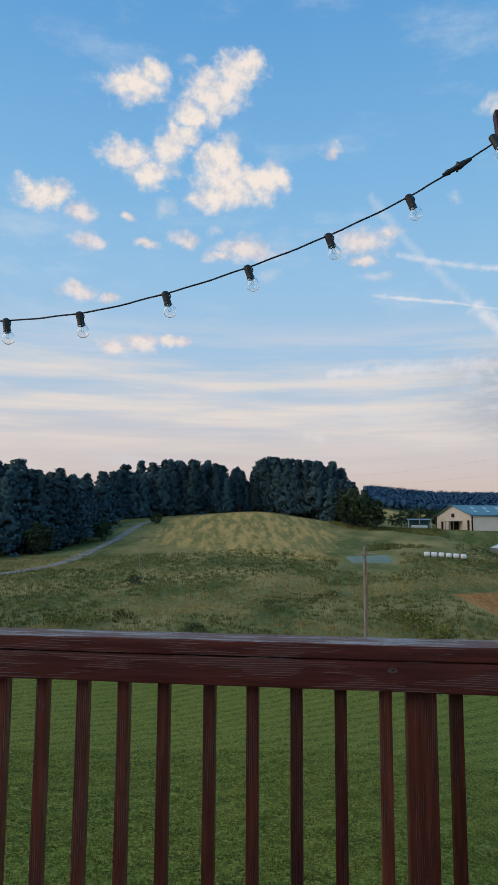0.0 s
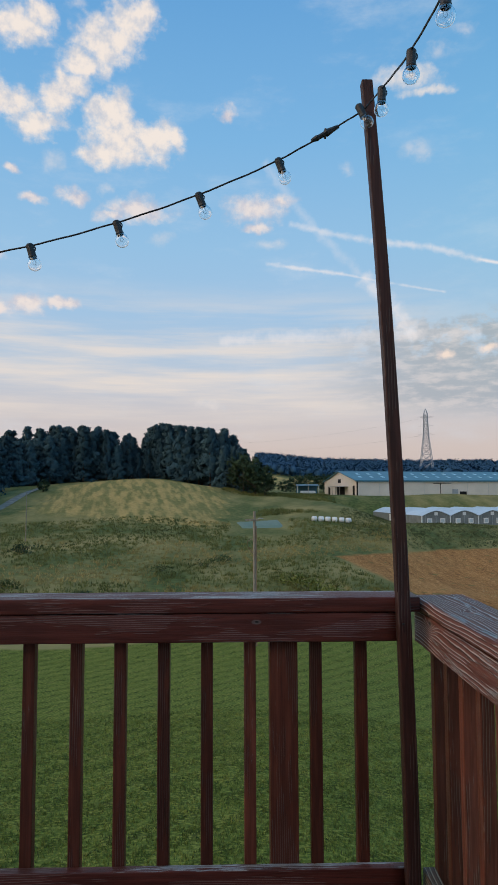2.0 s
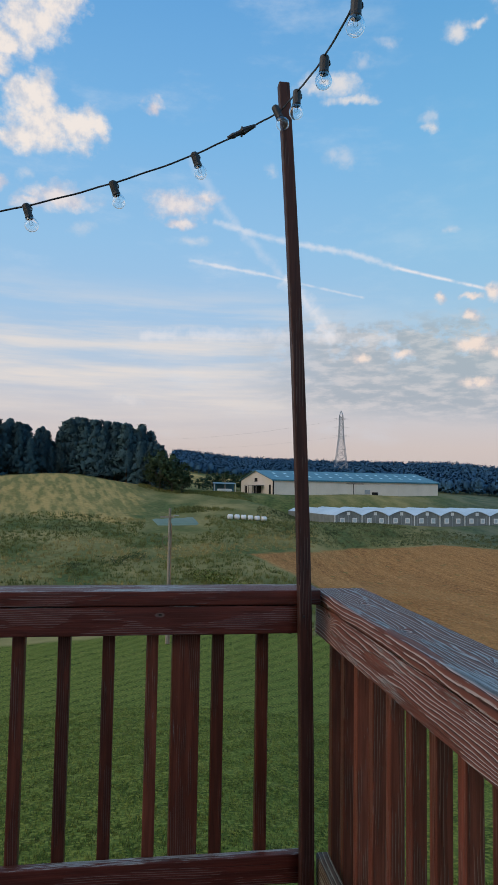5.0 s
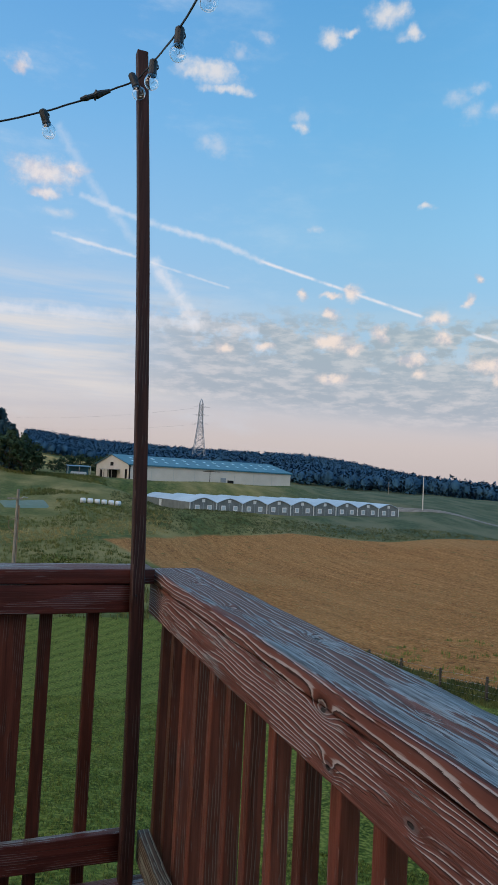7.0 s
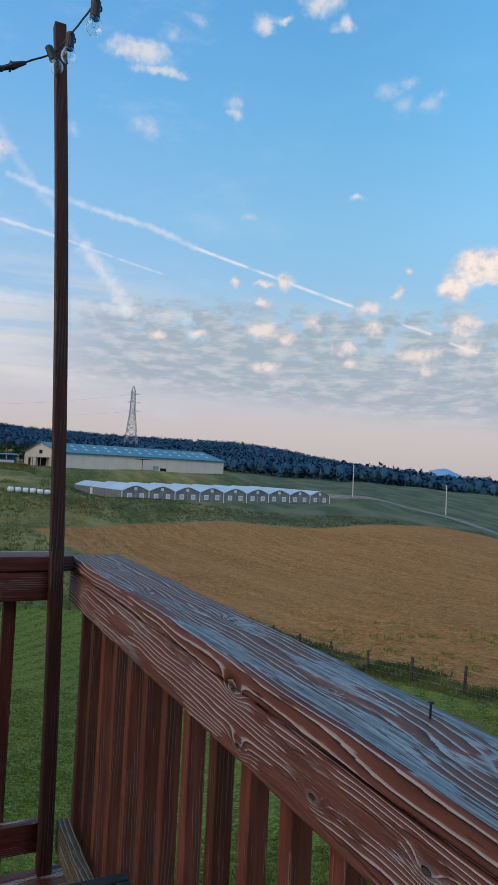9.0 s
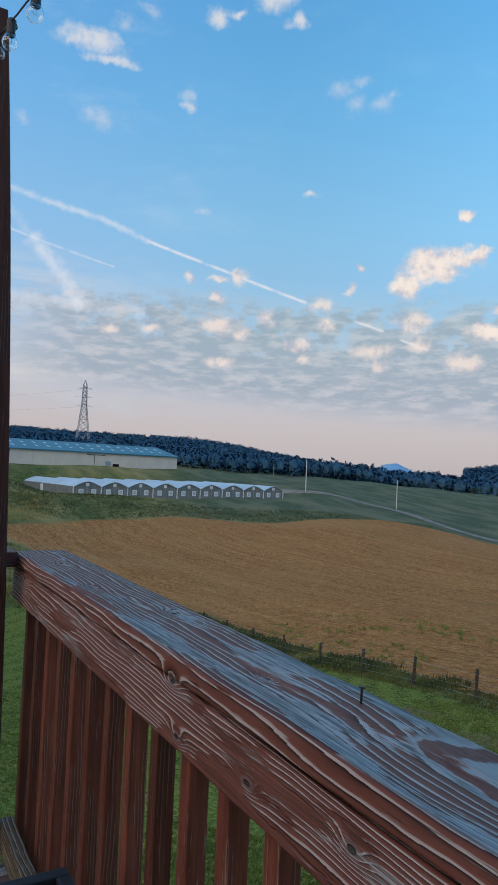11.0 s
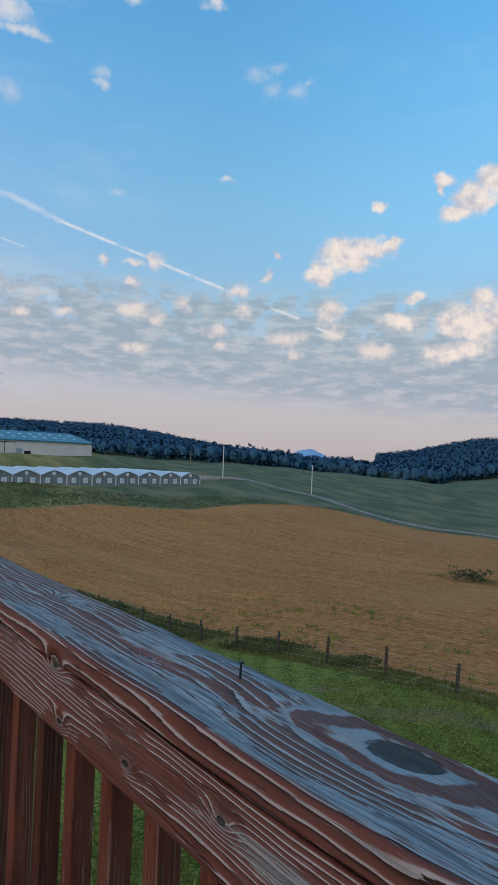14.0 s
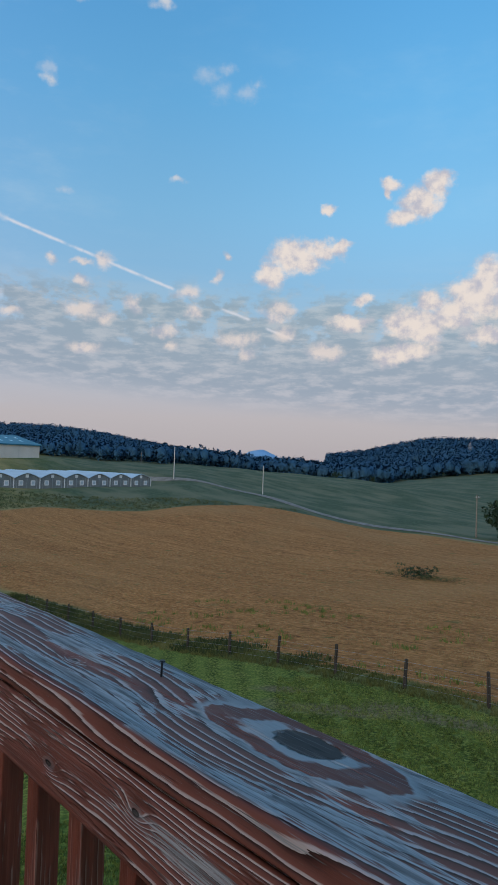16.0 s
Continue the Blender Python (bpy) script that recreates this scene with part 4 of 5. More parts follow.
def soup_object(name, co, material, parent=None, label="", nrm=None):
    me = bpy.data.meshes.new(name)
    n = len(co) // 3
    me.vertices.add(len(co))
    me.vertices.foreach_set("co", co.astype(np.float32).ravel())
    me.loops.add(len(co))
    me.loops.foreach_set("vertex_index", np.arange(len(co), dtype=np.int32))
    me.polygons.add(n)
    me.polygons.foreach_set("loop_start", np.arange(0, 3 * n, 3, dtype=np.int32))
    me.polygons.foreach_set("loop_total", np.full(n, 3, dtype=np.int32))
    me.update(calc_edges=True)
    if nrm is not None:
        me.polygons.foreach_set("use_smooth", np.ones(n, dtype=bool))
        me.normals_split_custom_set_from_vertices((nrm / np.linalg.norm(nrm, axis=1, keepdims=True)).tolist())
    me.materials.append(material)
    ob = new(name, me)
    if parent is not None:
        ob.parent = parent
    if label:
        ob["label"] = label
    return ob


def pine_tree(seed, h):
    g = np.random.default_rng(seed)
    t = thing("pine_tree", "tall dark pine tree with layered branches at the wood's edge", "tree", group="pine wood")
    lean = g.normal(size=2) * 0.25
    trunk = tube_bm([(0, 0, -0.5), (lean[0] * 0.4, lean[1] * 0.4, h * 0.5), (lean[0], lean[1], h * 0.97)], 0.3, 7, radii=[0.34, 0.22, 0.04])
    part("trunk", trunk, M_BARK, t)
    centres, spreads = [], []
    bare = g.uniform(0.06, 0.2)
    z = h * bare
    while z < h * 0.99:
        f = (z / h - bare) / (1 - bare)
        reach = (4.6 * (1 - f) ** 0.7 + 0.4) * g.uniform(0.7, 1.15) * h / 18
        for k in range(int(6 + 4 * (1 - f))):
            a = g.uniform(0, 6.283)
            for q in (0.55, 1.0):
                r = reach * q * g.uniform(0.7, 1.1)
                centres.append((r * math.cos(a) + lean[0] * z / h, r * math.sin(a) + lean[1] * z / h, z + 0.25 * r * g.uniform(-0.6, 0.8)))
                spreads.append((0.95 * (1.15 - 0.5 * f), 0.95 * (1.15 - 0.5 * f), 0.62))
        z += h * 0.042 * g.uniform(0.6, 1.4)
    co, nr = leaf_soup("crown", centres, spreads, 17, 0.48, seed, 0.8)
    axis_ = co * (1, 1, 0.0)
    nr = nr * 0.25 + axis_ / (np.linalg.norm(axis_, axis=1, keepdims=True) + 0.3)
    tri = co.reshape(-1, 3, 3)
    geo = np.cross(tri[:, 1] - tri[:, 0], tri[:, 2] - tri[:, 0])
    turned = (geo * nr[::3]).sum(axis=1) < 0
    tri[turned] = tri[turned][:, ::-1]
    soup_object("crown", tri.reshape(-1, 3), M_LEAF_HAZED, t, nrm=np.repeat(nr[::3], 3, axis=0))
    return t


def broad_tree(seed, h, w, name="broadleaf_tree", label="rounded dark green broadleaf tree", group=""):
    g = np.random.default_rng(seed)
    t = thing(name, label, "tree", group=group)
    bm = tube_bm([(0, 0, -0.5), (0.1, 0.05, h * 0.35), (0.0, 0.2, h * 0.75)], 0.3, 8, radii=[h * 0.026, h * 0.018, 0.05])
    for k in range(7):
        a, z0 = g.uniform(0, 6.283), h * g.uniform(0.2, 0.5)
        tube_bm([(0.05, 0.05, z0), (w * 0.3 * math.cos(a), w * 0.3 * math.sin(a), z0 + h * 0.16), (w * 0.42 * math.cos(a), w * 0.42 * math.sin(a), z0 + h * 0.28)], 0.1, 5, bm, radii=[h * 0.010, h * 0.006, 0.02])
    part("trunk", bm, M_BARK, t)
    centres = []
    while len(centres) < 110:
        p = g.uniform(-1, 1, 3)
        r = np.linalg.norm(p)
        if 0.45 < r < 1 + 0.12 * math.sin(5 * p[0] + seed) * math.cos(4 * p[1]):
            centres.append((p[0] * w / 2, p[1] * w / 2, h * 0.56 + p[2] * h * 0.43))
    s_ = h * 0.085
    co, nr = leaf_soup("crown", centres, (s_, s_, s_ * 0.7), 22, h * 0.035, seed + 9)
    soup_object("crown", co, M_BROAD, t, nrm=nr)
    return t


def shrub(seed, h, w, material, name="shrub", label="low leafy green shrub in the meadow", n=26, at=(0, 0)):
    g = np.random.default_rng(seed)
    t = thing(name, label, "shrub", (at[0], at[1], gz(*at)))
    centres = [(g.normal() * w * 0.24, g.normal() * w * 0.24, h * g.uniform(0.12, 0.78)) for _ in range(n)]
    co, nr = leaf_soup("f", centres, (w * 0.16, w * 0.16, h * 0.2), 24, min(h, w) * 0.075, seed)
    soup_object("foliage", co, material, t, nrm=nr)
    bm = bmesh.new()
    for k in range(5):
        a = g.uniform(0, 6.283)
        tube_bm([(0, 0, -0.2), (0.3 * w * math.cos(a), 0.3 * w * math.sin(a), h * 0.6)], 0.02, 4, bm)
    part("stem", bm, M_BARK, t)
    return t


def place(ob, az, d, turn=0.0, size=1.0, sink=0.0):
    x, y = polar(az, d)
    ob.matrix_world = Matrix.LocRotScale((x, y, gz(x, y) - sink), Euler((0, 0, turn)), (size,) * 3)
    return ob


# the pine wood on the hill, row behind row
rnd = np.random.default_rng(5)
edge_az, edge_d = [-36, -30, -25, -22, -19.3, -18, -16, -13, -6, -1.5, 0.5, 1.4], [158, 160, 163, 172, 196, 226, 236, 240, 244, 232, 224, 216]
tall_az, tall_el = [-36, -28, -25, -22, -19, -14, -11, -8.6, -7.6, -5.5, -2, 0.2, 1.4], [5.0, 4.9, 4.35, 4.0, 4.3, 5.15, 5.1, 4.2, 4.3, 5.5, 5.0, 4.3, 3.3]
pines = [pine_tree(40 + k, 18.0) for k in range(5)]
count = 0
for row, step_m in enumerate((3.6, 3.8, 4.2, 4.6, 5.2)):
    az = -35.5
    while az < 1.3:
        d = float(np.interp(az, edge_az, edge_d)) + row * 5.0 + rnd.uniform(-2, 2)
        x, y = polar(az, d)
        top = 1.27 + d * math.tan(radians(float(np.interp(az, tall_az, tall_el)) + rnd.normal() * 0.34))
        h = max(9.0, top - gz(x, y)) * (1.0 if row else rnd.uniform(0.72, 0.98))
        skip = -8.8 < az < -7.0 and rnd.uniform() < 0.45
        skip = skip or (-20.3 < az < -18.4 and row == 0)
        if not skip:
            src = pines[count % 5]
            m = Matrix.LocRotScale((x, y, gz(x, y) - 0.3), Euler((0, 0, rnd.uniform(0, 6.28))), None)
            ob = src if count < 5 else copy_thing(src, m)
            k = h / 18.0
            ob.matrix_world = m @ Matrix.Diagonal((k * rnd.uniform(0.85, 1.05), k * rnd.uniform(0.85, 1.05), k, 1))
            count += 1
        az += math.degrees(step_m / d) * rnd.uniform(0.75, 1.3)

oak = broad_tree(71, 12.0, 10.5, label="rounded dark green broadleaf tree at the wood's edge", group="wood edge trees")
place(oak, 1.9, 209, 0.3, 1.0, 0.6)
for az, d, k, r in ((0.9, 214, 1.05, 1.0), (2.7, 206, 0.62, 2.0), (-19.6, 176, 0.5, 4.0), (-15.3, 200, 0.33, 5.0), (-24.5, 158, 0.62, 2.6), (-28.5, 152, 0.55, 0.6)):
    x, y = polar(az, d)
    ob = copy_thing(oak, Matrix.Identity(4))
    place(ob, az, d, r, k, 0.6)
tree_r = broad_tree(83, 10.5, 10.0, label="round dark green tree beside the gravel road")
place(tree_r, 61.6, 158, 1.0, 1.0, 0.3)
clump = broad_tree(91, 7.5, 9.0, label="dark green tree clump behind the open shed", group="trees behind the shed")
place(clump, 5.3, 268, 0.2, 1.0, 0.5)
for az, d, k, r in ((6.4, 272, 1.05, 1.0), (7.6, 275, 1.0, 2.0), (8.6, 280, 1.1, 3.3), (4.4, 262, 0.7, 4.4), (9.8, 292, 1.1, 5.0)):
    place(copy_thing(clump, Matrix.Identity(4)), az, d, r, k, 0.5)


def woods(name, boxes, n, size, seed, label, per=44, lift=0.0):
    """Far woods: loose crowns standing on the land between (azimuth, distance) limits."""
    g = np.random.default_rng(seed)
    cs, sp = [], []
    for (a0, a1, d0, d1), share in boxes:
        k = int(n * share)
        a, d = g.uniform(a0, a1, k), g.uniform(d0, d1, k)
        x, y = EYE_X + d * np.sin(np.radians(a)), EYE_Y + d * np.cos(np.radians(a))
        z = ground_z(x, y)
        hh = size * g.uniform(0.5, 1.05, k)
        cs += list(zip(x, y, z + hh * 0.55 + lift))
        sp += [(q * 0.38, q * 0.38, q * 0.5) for q in hh]
    co, nr = leaf_soup(name, cs, sp, per, size * 0.09, seed)
    # a closed lumpy heart in each crown, so that no light shows through
    ball = bmesh.new()
    bmesh.ops.create_icosphere(ball, subdivisions=1, radius=1.0)
    tri = np.array([[v.co[:] for v in f.verts] for f in ball.faces])
    ball.free()
    ctr, rad = np.asarray(cs, float), np.asarray(sp, float) * 0.60
    wob = 1 + 0.16 * np.sin(5.1 * tri[..., 0] + 3.3 * tri[..., 2]) * np.cos(4.7 * tri[..., 1])
    heart = ctr[:, None, None, :] + (tri * wob[..., None])[None] * rad[:, None, None, :]
    co = np.vstack([co, heart.reshape(-1, 3)])
    nr = np.vstack([nr, np.tile(tri.reshape(-1, 3), (len(ctr), 1))]) + np.array((0.0, 0.0, 0.6))
    return tagged(soup_object(name, co, M_FAR_HAZED, nrm=nr), label, "woods", kind="stuff")


woods("far_woods", [((2, 10, 520, 900), 0.24), ((10, 24, 345, 900), 0.40), ((24, 40, 330, 900), 0.36)], 5600, 10.0, 301, "dark wooded ridge behind the barn, blue-green with painted-in haze", 56)
woods("far_woods", [((47.3, 53, 600, 890), 0.24), ((51.8, 70, 500, 880), 0.76)], 3700, 12.5, 302, "dark wooded hill beyond the misty pasture, blue-green with painted-in haze", 56)
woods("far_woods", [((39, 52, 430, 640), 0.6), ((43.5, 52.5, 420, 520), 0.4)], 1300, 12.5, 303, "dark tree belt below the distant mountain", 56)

# mountain on the horizon
bm = bmesh.new()
mx, my = polar(41.6, 4200)
rows_m = []
for i in range(25):
    for j in range(9):
        a, r = (i - 12) / 12, (j - 4) / 4
        x, y = polar(41.6 + a * 3.4, 4200 + r * 350)
        z = -30 + (1.27 + 4200 * math.tan(radians(1.06)) + 30) * math.exp(-(a * 1.55) ** 2 - (r * 0.9) ** 2) + 5 * noise.noise(Vector((a * 6, r * 3, 0)))
        rows_m.append(bm.verts.new((x, y, z)))
for i in range(24):
    for j in range(8):
        f = bm.faces.new((rows_m[i * 9 + j], rows_m[i * 9 + j + 1], rows_m[(i + 1) * 9 + j + 1], rows_m[(i + 1) * 9 + j]))
        f.smooth = True
bmesh.ops.recalc_face_normals(bm, faces=bm.faces)
# light blue base colour imitates kilometres of haze before the slope
M_MOUNT = mat("hazed_mountain_blue", (0.20, 0.36, 0.55), (0.24, 0.41, 0.60), scale=0.004, rough=1.0, bump=0)
tagged(link_mesh("mountain", bm, M_MOUNT), "low mountain on the far horizon, blue with painted haze", "mountain", kind="structure")

# shrubs and weeds
M_GOLD = mat("yellowish_weeds", (0.09, 0.12, 0.03), (0.15, 0.18, 0.045), (0.26, 0.26, 0.07), scale=1.5, rough=0.9, bump=0.3, bump_dist=0.05, var=0.15)
M_WEED = mat("green_weeds", (0.04, 0.065, 0.025), (0.07, 0.10, 0.035), (0.11, 0.135, 0.05), scale=1.0, rough=0.9, bump=0.3, bump_dist=0.05, var=0.2)
for k, (az, d, h, w, m_, lab) in enumerate((
        (-22.5, 79, 1.5, 5.0, M_GOLD, "bushy yellow-green weeds in the meadow"), (-20.0, 81, 1.6, 4.5, M_GOLD, "bushy yellow-green weeds in the meadow"), (-18.0, 83, 1.4, 3.5, M_WEED, "low green bush in the meadow"),
        (-12.2, 76, 1.2, 2.8, M_BROAD, "dark green bush near the lawn's edge"), (6.2, 80, 2.0, 4.6, M_GOLD, "bushy yellow-green weeds in the meadow"), (7.9, 77, 1.9, 3.6, M_GOLD, "bushy yellow-green weeds in the meadow"), (4.8, 85, 1.5, 3.0, M_GOLD, "bushy yellow-green weeds in the meadow"),
        (-16.9, 112, 1.7, 3.6, M_BROAD, "dark lone bush on the meadow slope"), (-2.5, 96, 1.3, 5.0, M_WEED, "low green bush in the meadow"), (-0.8, 100, 1.2, 4.0, M_WEED, "low green bush in the meadow"), (-6.0, 92, 1.0, 3.5, M_WEED, "low green bush in the meadow"),
        (54.9, 79, 1.7, 4.4, M_BROAD, "small dark bush standing in the stubble field"), (53.4, 80, 0.8, 4.0, M_WEED, "dry weeds round the field bush"), (57.2, 77, 0.7, 4.6, M_WEED, "dry weeds round the field bush"), (55.8, 78, 0.8, 4.2, M_WEED, "dry weeds round the field bush"),
        (48.0, 345, 3.5, 4.5, M_BROAD, "lone dark bush on the pasture ridge"), (51.0, 330, 3.0, 2.5, M_BROAD, "lone dark bush on the pasture ridge"))):
    shrub(120 + k, h, w, m_, label=lab, at=polar(az, d))


def weeds(name, spots, height, per, seed, material, label):
    """Upright blades in tufts, one mesh."""
    g = np.random.default_rng(seed)
    p = np.repeat(np.asarray(spots, float), per, axis=0)
    hgt = np.repeat(np.broadcast_to(np.asarray(height, float), (len(spots),)), per)
    p[:, :2] += g.normal(size=(len(p), 2)) * (hgt * 0.45)[:, None]
    z = ground_z(p[:, 0], p[:, 1])
    a = g.uniform(0, 6.283, len(p))
    hh = hgt * g.uniform(0.5, 1.15, len(p))
    w = hh * 0.10 + 0.006
    base = np.column_stack([p[:, 0], p[:, 1], z - 0.02])
    side = np.column_stack([np.cos(a) * w, np.sin(a) * w, np.zeros(len(p))])
    tip = base + np.column_stack([g.normal(size=len(p)) * hh * 0.3, g.normal(size=len(p)) * hh * 0.3, hh])
    co = np.stack([base - side, base + side, tip], axis=1).reshape(-1, 3)
    return tagged(soup_object(name, co, material), label, "grass", kind="stuff")


def sector(a0, a1, d0, d1, n, seed, power=0.5):
    g = np.random.default_rng(seed)
    a = np.radians(g.uniform(a0, a1, n))
    d = (d0 ** (1 / power) + g.uniform(0, 1, n) * (d1 ** (1 / power) - d0 ** (1 / power))) ** power
    return np.column_stack([EYE_X + d * np.sin(a), EYE_Y + d * np.cos(a)])


M_BLADE = mat("lawn_blades", (0.066, 0.094, 0.013), (0.122, 0.160, 0.023), (0.235, 0.245, 0.055), scale=0.8, rough=0.8, bump=0, island=0.6)
M_STRAW = mat("dry_meadow_grass", (0.20, 0.17, 0.06), (0.30, 0.235, 0.09), (0.42, 0.32, 0.14), scale=0.06, rough=0.9, bump=0, island=0.3)
M_TALL = mat("green_meadow_grass", (0.075, 0.086, 0.028), (0.12, 0.13, 0.04), (0.195, 0.18, 0.062), scale=0.08, rough=0.9, bump=0, island=0.3)
M_BANK = mat("dark_green_weeds", (0.035, 0.05, 0.02), (0.06, 0.08, 0.03), (0.10, 0.11, 0.045), scale=0.3, rough=0.9, bump=0, island=0.3)
M_SLOPE = mat("rough_bank_grass", (0.055, 0.07, 0.03), (0.10, 0.115, 0.05), (0.17, 0.165, 0.08), scale=0.12, rough=0.9, bump=0, island=0.3)
lawn_spots = np.vstack([sector(-27, 20, 6.5, 34, 26000, 1, 0.8), sector(44, 64, 9, 30, 11000, 2, 0.7), sector(18, 46, 4.5, 15, 9000, 23, 0.8)])
lawn_spots = lawn_spots[lawn_spots[:, 0] < FENCE_X - 1.0]
weeds("lawn_grass", lawn_spots, 0.085, 7, 3, M_BLADE, "short mown lawn grass below the deck")
mead = sector(-30, 14, 60, 150, 9000, 4, 0.6)
mead = mead[(poly_sd(FIELD, mead[:, 0], mead[:, 1]) < -1.5) & (mead[:, 1] > 59)]
taz, tdist = np.degrees(np.arctan2(mead[:, 0] - EYE_X, mead[:, 1] - EYE_Y)), np.hypot(mead[:, 0] - EYE_X, mead[:, 1] - EYE_Y)
mead = mead[~((taz > -0.3) & (taz < 4.7) & (tdist > 126) & (tdist < 154))]
pick = np.array([noise.noise(Vector((x * 0.07, y * 0.07, 0.3))) for x, y in mead])
weeds("meadow_grass", mead[pick < 0.16], 0.45, 9, 5, M_TALL, "rank green meadow grass and weeds")
weeds("meadow_grass", mead[pick >= 0.16], 0.4, 9, 6, M_STRAW, "straw-coloured dry meadow grass")
bank = np.vstack([sector(9, 45, 128, 172, 5200, 7)])
bank = bank[(poly_sd(FIELD, bank[:, 0], bank[:, 1]) < -0.5)]
(gcx, gcy), (gux, guy) = GH["c"], GH["u"]
gu, gv = (bank[:, 0] - gcx) * gux + (bank[:, 1] - gcy) * guy, -(bank[:, 0] - gcx) * guy + (bank[:, 1] - gcy) * gux
bank = bank[~((gu > -1) & (gu < 66) & (gv > -0.8))]
hedge = sector(-1.5, 11, 160, 230, 3600, 8)
hedge = hedge[np.array([noise.noise(Vector((x * 0.05, y * 0.03, 3.0))) - 0.5 * max(0.0, abs((math.degrees(math.atan2(x - EYE_X, y - EYE_Y)) - 4.7) / 5.5) - 0.3) for x, y in hedge]) > -0.05]
weeds("hedge_weeds", hedge, 0.65, 9, 19, M_TALL, "tall pale green weeds on the slope before the shed")
weeds("bank_weeds", bank, 0.42, 9, 9, M_SLOPE, "tall green weeds on the bank before the greenhouse")
fy = np.random.default_rng(10).uniform(8, 60, 900)
edge = np.column_stack([FENCE_X + np.random.default_rng(11).uniform(-0.5, 2.6, 900), fy])
edge = edge[np.array([noise.noise(Vector((0.2, y * 0.25, 0))) for y in fy]) + fy * 0.02 > 0.36]
edge = edge[edge[:, 1] > 22.5]
weeds("fence_weeds", edge, 0.36, 14, 12, M_BANK, "tall weeds growing along the wire fence")
g_r = np.random.default_rng(21)
verge = np.column_stack([FENCE_X + g_r.uniform(-0.9, 2.6, 5200), g_r.uniform(4, 62, 5200)])
verge = verge[(poly_sd(FIELD, verge[:, 0], verge[:, 1]) < 0.3)]
weeds("verge_grass", verge, 0.17, 9, 22, M_TALL, "rough uncut grass strip under the wire fence")
stub = sector(20, 64, 28, 100, 15000, 13, 0.7)
stub = stub[poly_sd(FIELD, stub[:, 0], stub[:, 1]) > 0.4]
M_STUB = mat("cut_stubble", (0.26, 0.15, 0.06), (0.36, 0.22, 0.095), (0.46, 0.30, 0.14), scale=0.3, rough=0.9, bump=0, island=0.25)
weeds("stubble", stub, 0.13, 6, 14, M_STUB, "short cut straw stubble in the field")
sprout = sector(24, 62, 30, 60, 700, 15)
sprout = sprout[(poly_sd(FIELD, sprout[:, 0], sprout[:, 1]) > 0.3) & (poly_sd(FIELD, sprout[:, 0], sprout[:, 1]) < 16)]
weeds("field_weeds", sprout[np.array([noise.noise(Vector((x * 0.2, y * 0.2, 3.1))) for x, y in sprout]) > 0.1], 0.3, 12, 16, M_GOLD, "small green weeds sprouting at the field's edge")

# ---- barn ----
barn = thing("barn", "long cream metal barn with blue-green roof and skylights", "barn")
barn.matrix_world = frame_of(BARN)
BL, BW, BE, BR = BARN["length"], BARN["width"], 4.9, 8.3


def gable_wall(x0, x1, openings=()):
    bm = prism_bm([(0, -0.6), (BW, -0.6), (BW, BE), (BW / 2, BR), (0, BE)], x0, x1)
    return bm


part("gable_wall", gable_wall(0.0, 0.3), M_CREAM, barn)
part("gable_wall", gable_wall(BL - 0.3, BL), M_CREAM, barn)
part("side_wall", box_bm(0.3, BL - 0.3, 0, 0.3, -0.6, BE), M_CREAM, barn)
part("side_wall", box_bm(0.3, BL - 0.3, BW - 0.3, BW, -0.6, BE), M_CREAM, barn)
pitch = (BR - BE) / (BW / 2)
for s_ in (0, 1):
    y0, y1 = (-0.5, BW / 2) if s_ == 0 else (BW + 0.5, BW / 2)
    z0 = BE - 0.5 * pitch
    bm = prism_bm([(y0, z0 + 0.02), (y1, BR + 0.02), (y1, BR + 0.2), (y0, z0 + 0.2)], -0.6, BL + 0.6)
    roof = part("roof", bm, M_ROOF, barn)
    if s_ == 0:
        for k in range(15):
            for rr, off in ((0.35, 0.0), (0.68, 1.2)):
                yy = y0 + (y1 - y0) * rr
                zz = z0 + (BR - z0) * rr + 0.22
                x = 3 + k * 4.25 + off
                bm = box_bm(x, x + 1.0, yy - 0.9, yy + 0.9, zz - 0.02, zz + 0.05)
                bmesh.ops.rotate(bm, cent=(x, yy, zz), matrix=Matrix.Rotation(math.atan(pitch), 3, "X"), verts=bm.verts)
                part("skylight", bm, M_SKYLIGHT, roof, "pale translucent skylight")
part("eave_trim", box_bm(-0.6, BL + 0.6, -0.62, -0.5, BE - 0.35, BE - 0.02), M_ROOF, barn)
part("corner_trim", box_bm(-0.04, 0.5, -0.05, -0.003, -0.6, BE - 0.1), M_DARK, barn)
for k in range(1, 8):
    part("seam", box_bm(k * 8.4 - 0.06, k * 8.4 + 0.06, -0.04, -0.003, -0.5, BE - 0.2), M_SIDING, barn)
door = part("sliding_door", box_bm(31.5, 35.0, -0.16, -0.03, -0.4, 3.9), M_CREAM, barn)
part("track", box_bm(28.5, 35.5, -0.24, -0.05, 3.9, 4.1), M_DARK, door)
part("door_edge", box_bm(31.36, 31.5, -0.18, -0.03, -0.4, 3.9), M_DARK, door)
part("vent", box_bm(36.0, 38.2, -0.12, -0.02, 0.3, 1.9), M_STEEL, barn)
# near-black slab on the uncut wall, painted shade of an opening
part("side_opening", box_bm(39.0, 41.6, -0.08, -0.01, -0.4, 1.1), M_DARK, barn)
for y0, y1, z1 in ((1.6, 3.2, 3.2), (24.4, 26.4, 2.8)):
    part("gable_door", box_bm(-0.09, -0.01, y0, y1, -0.4, z1), M_DARK, barn)
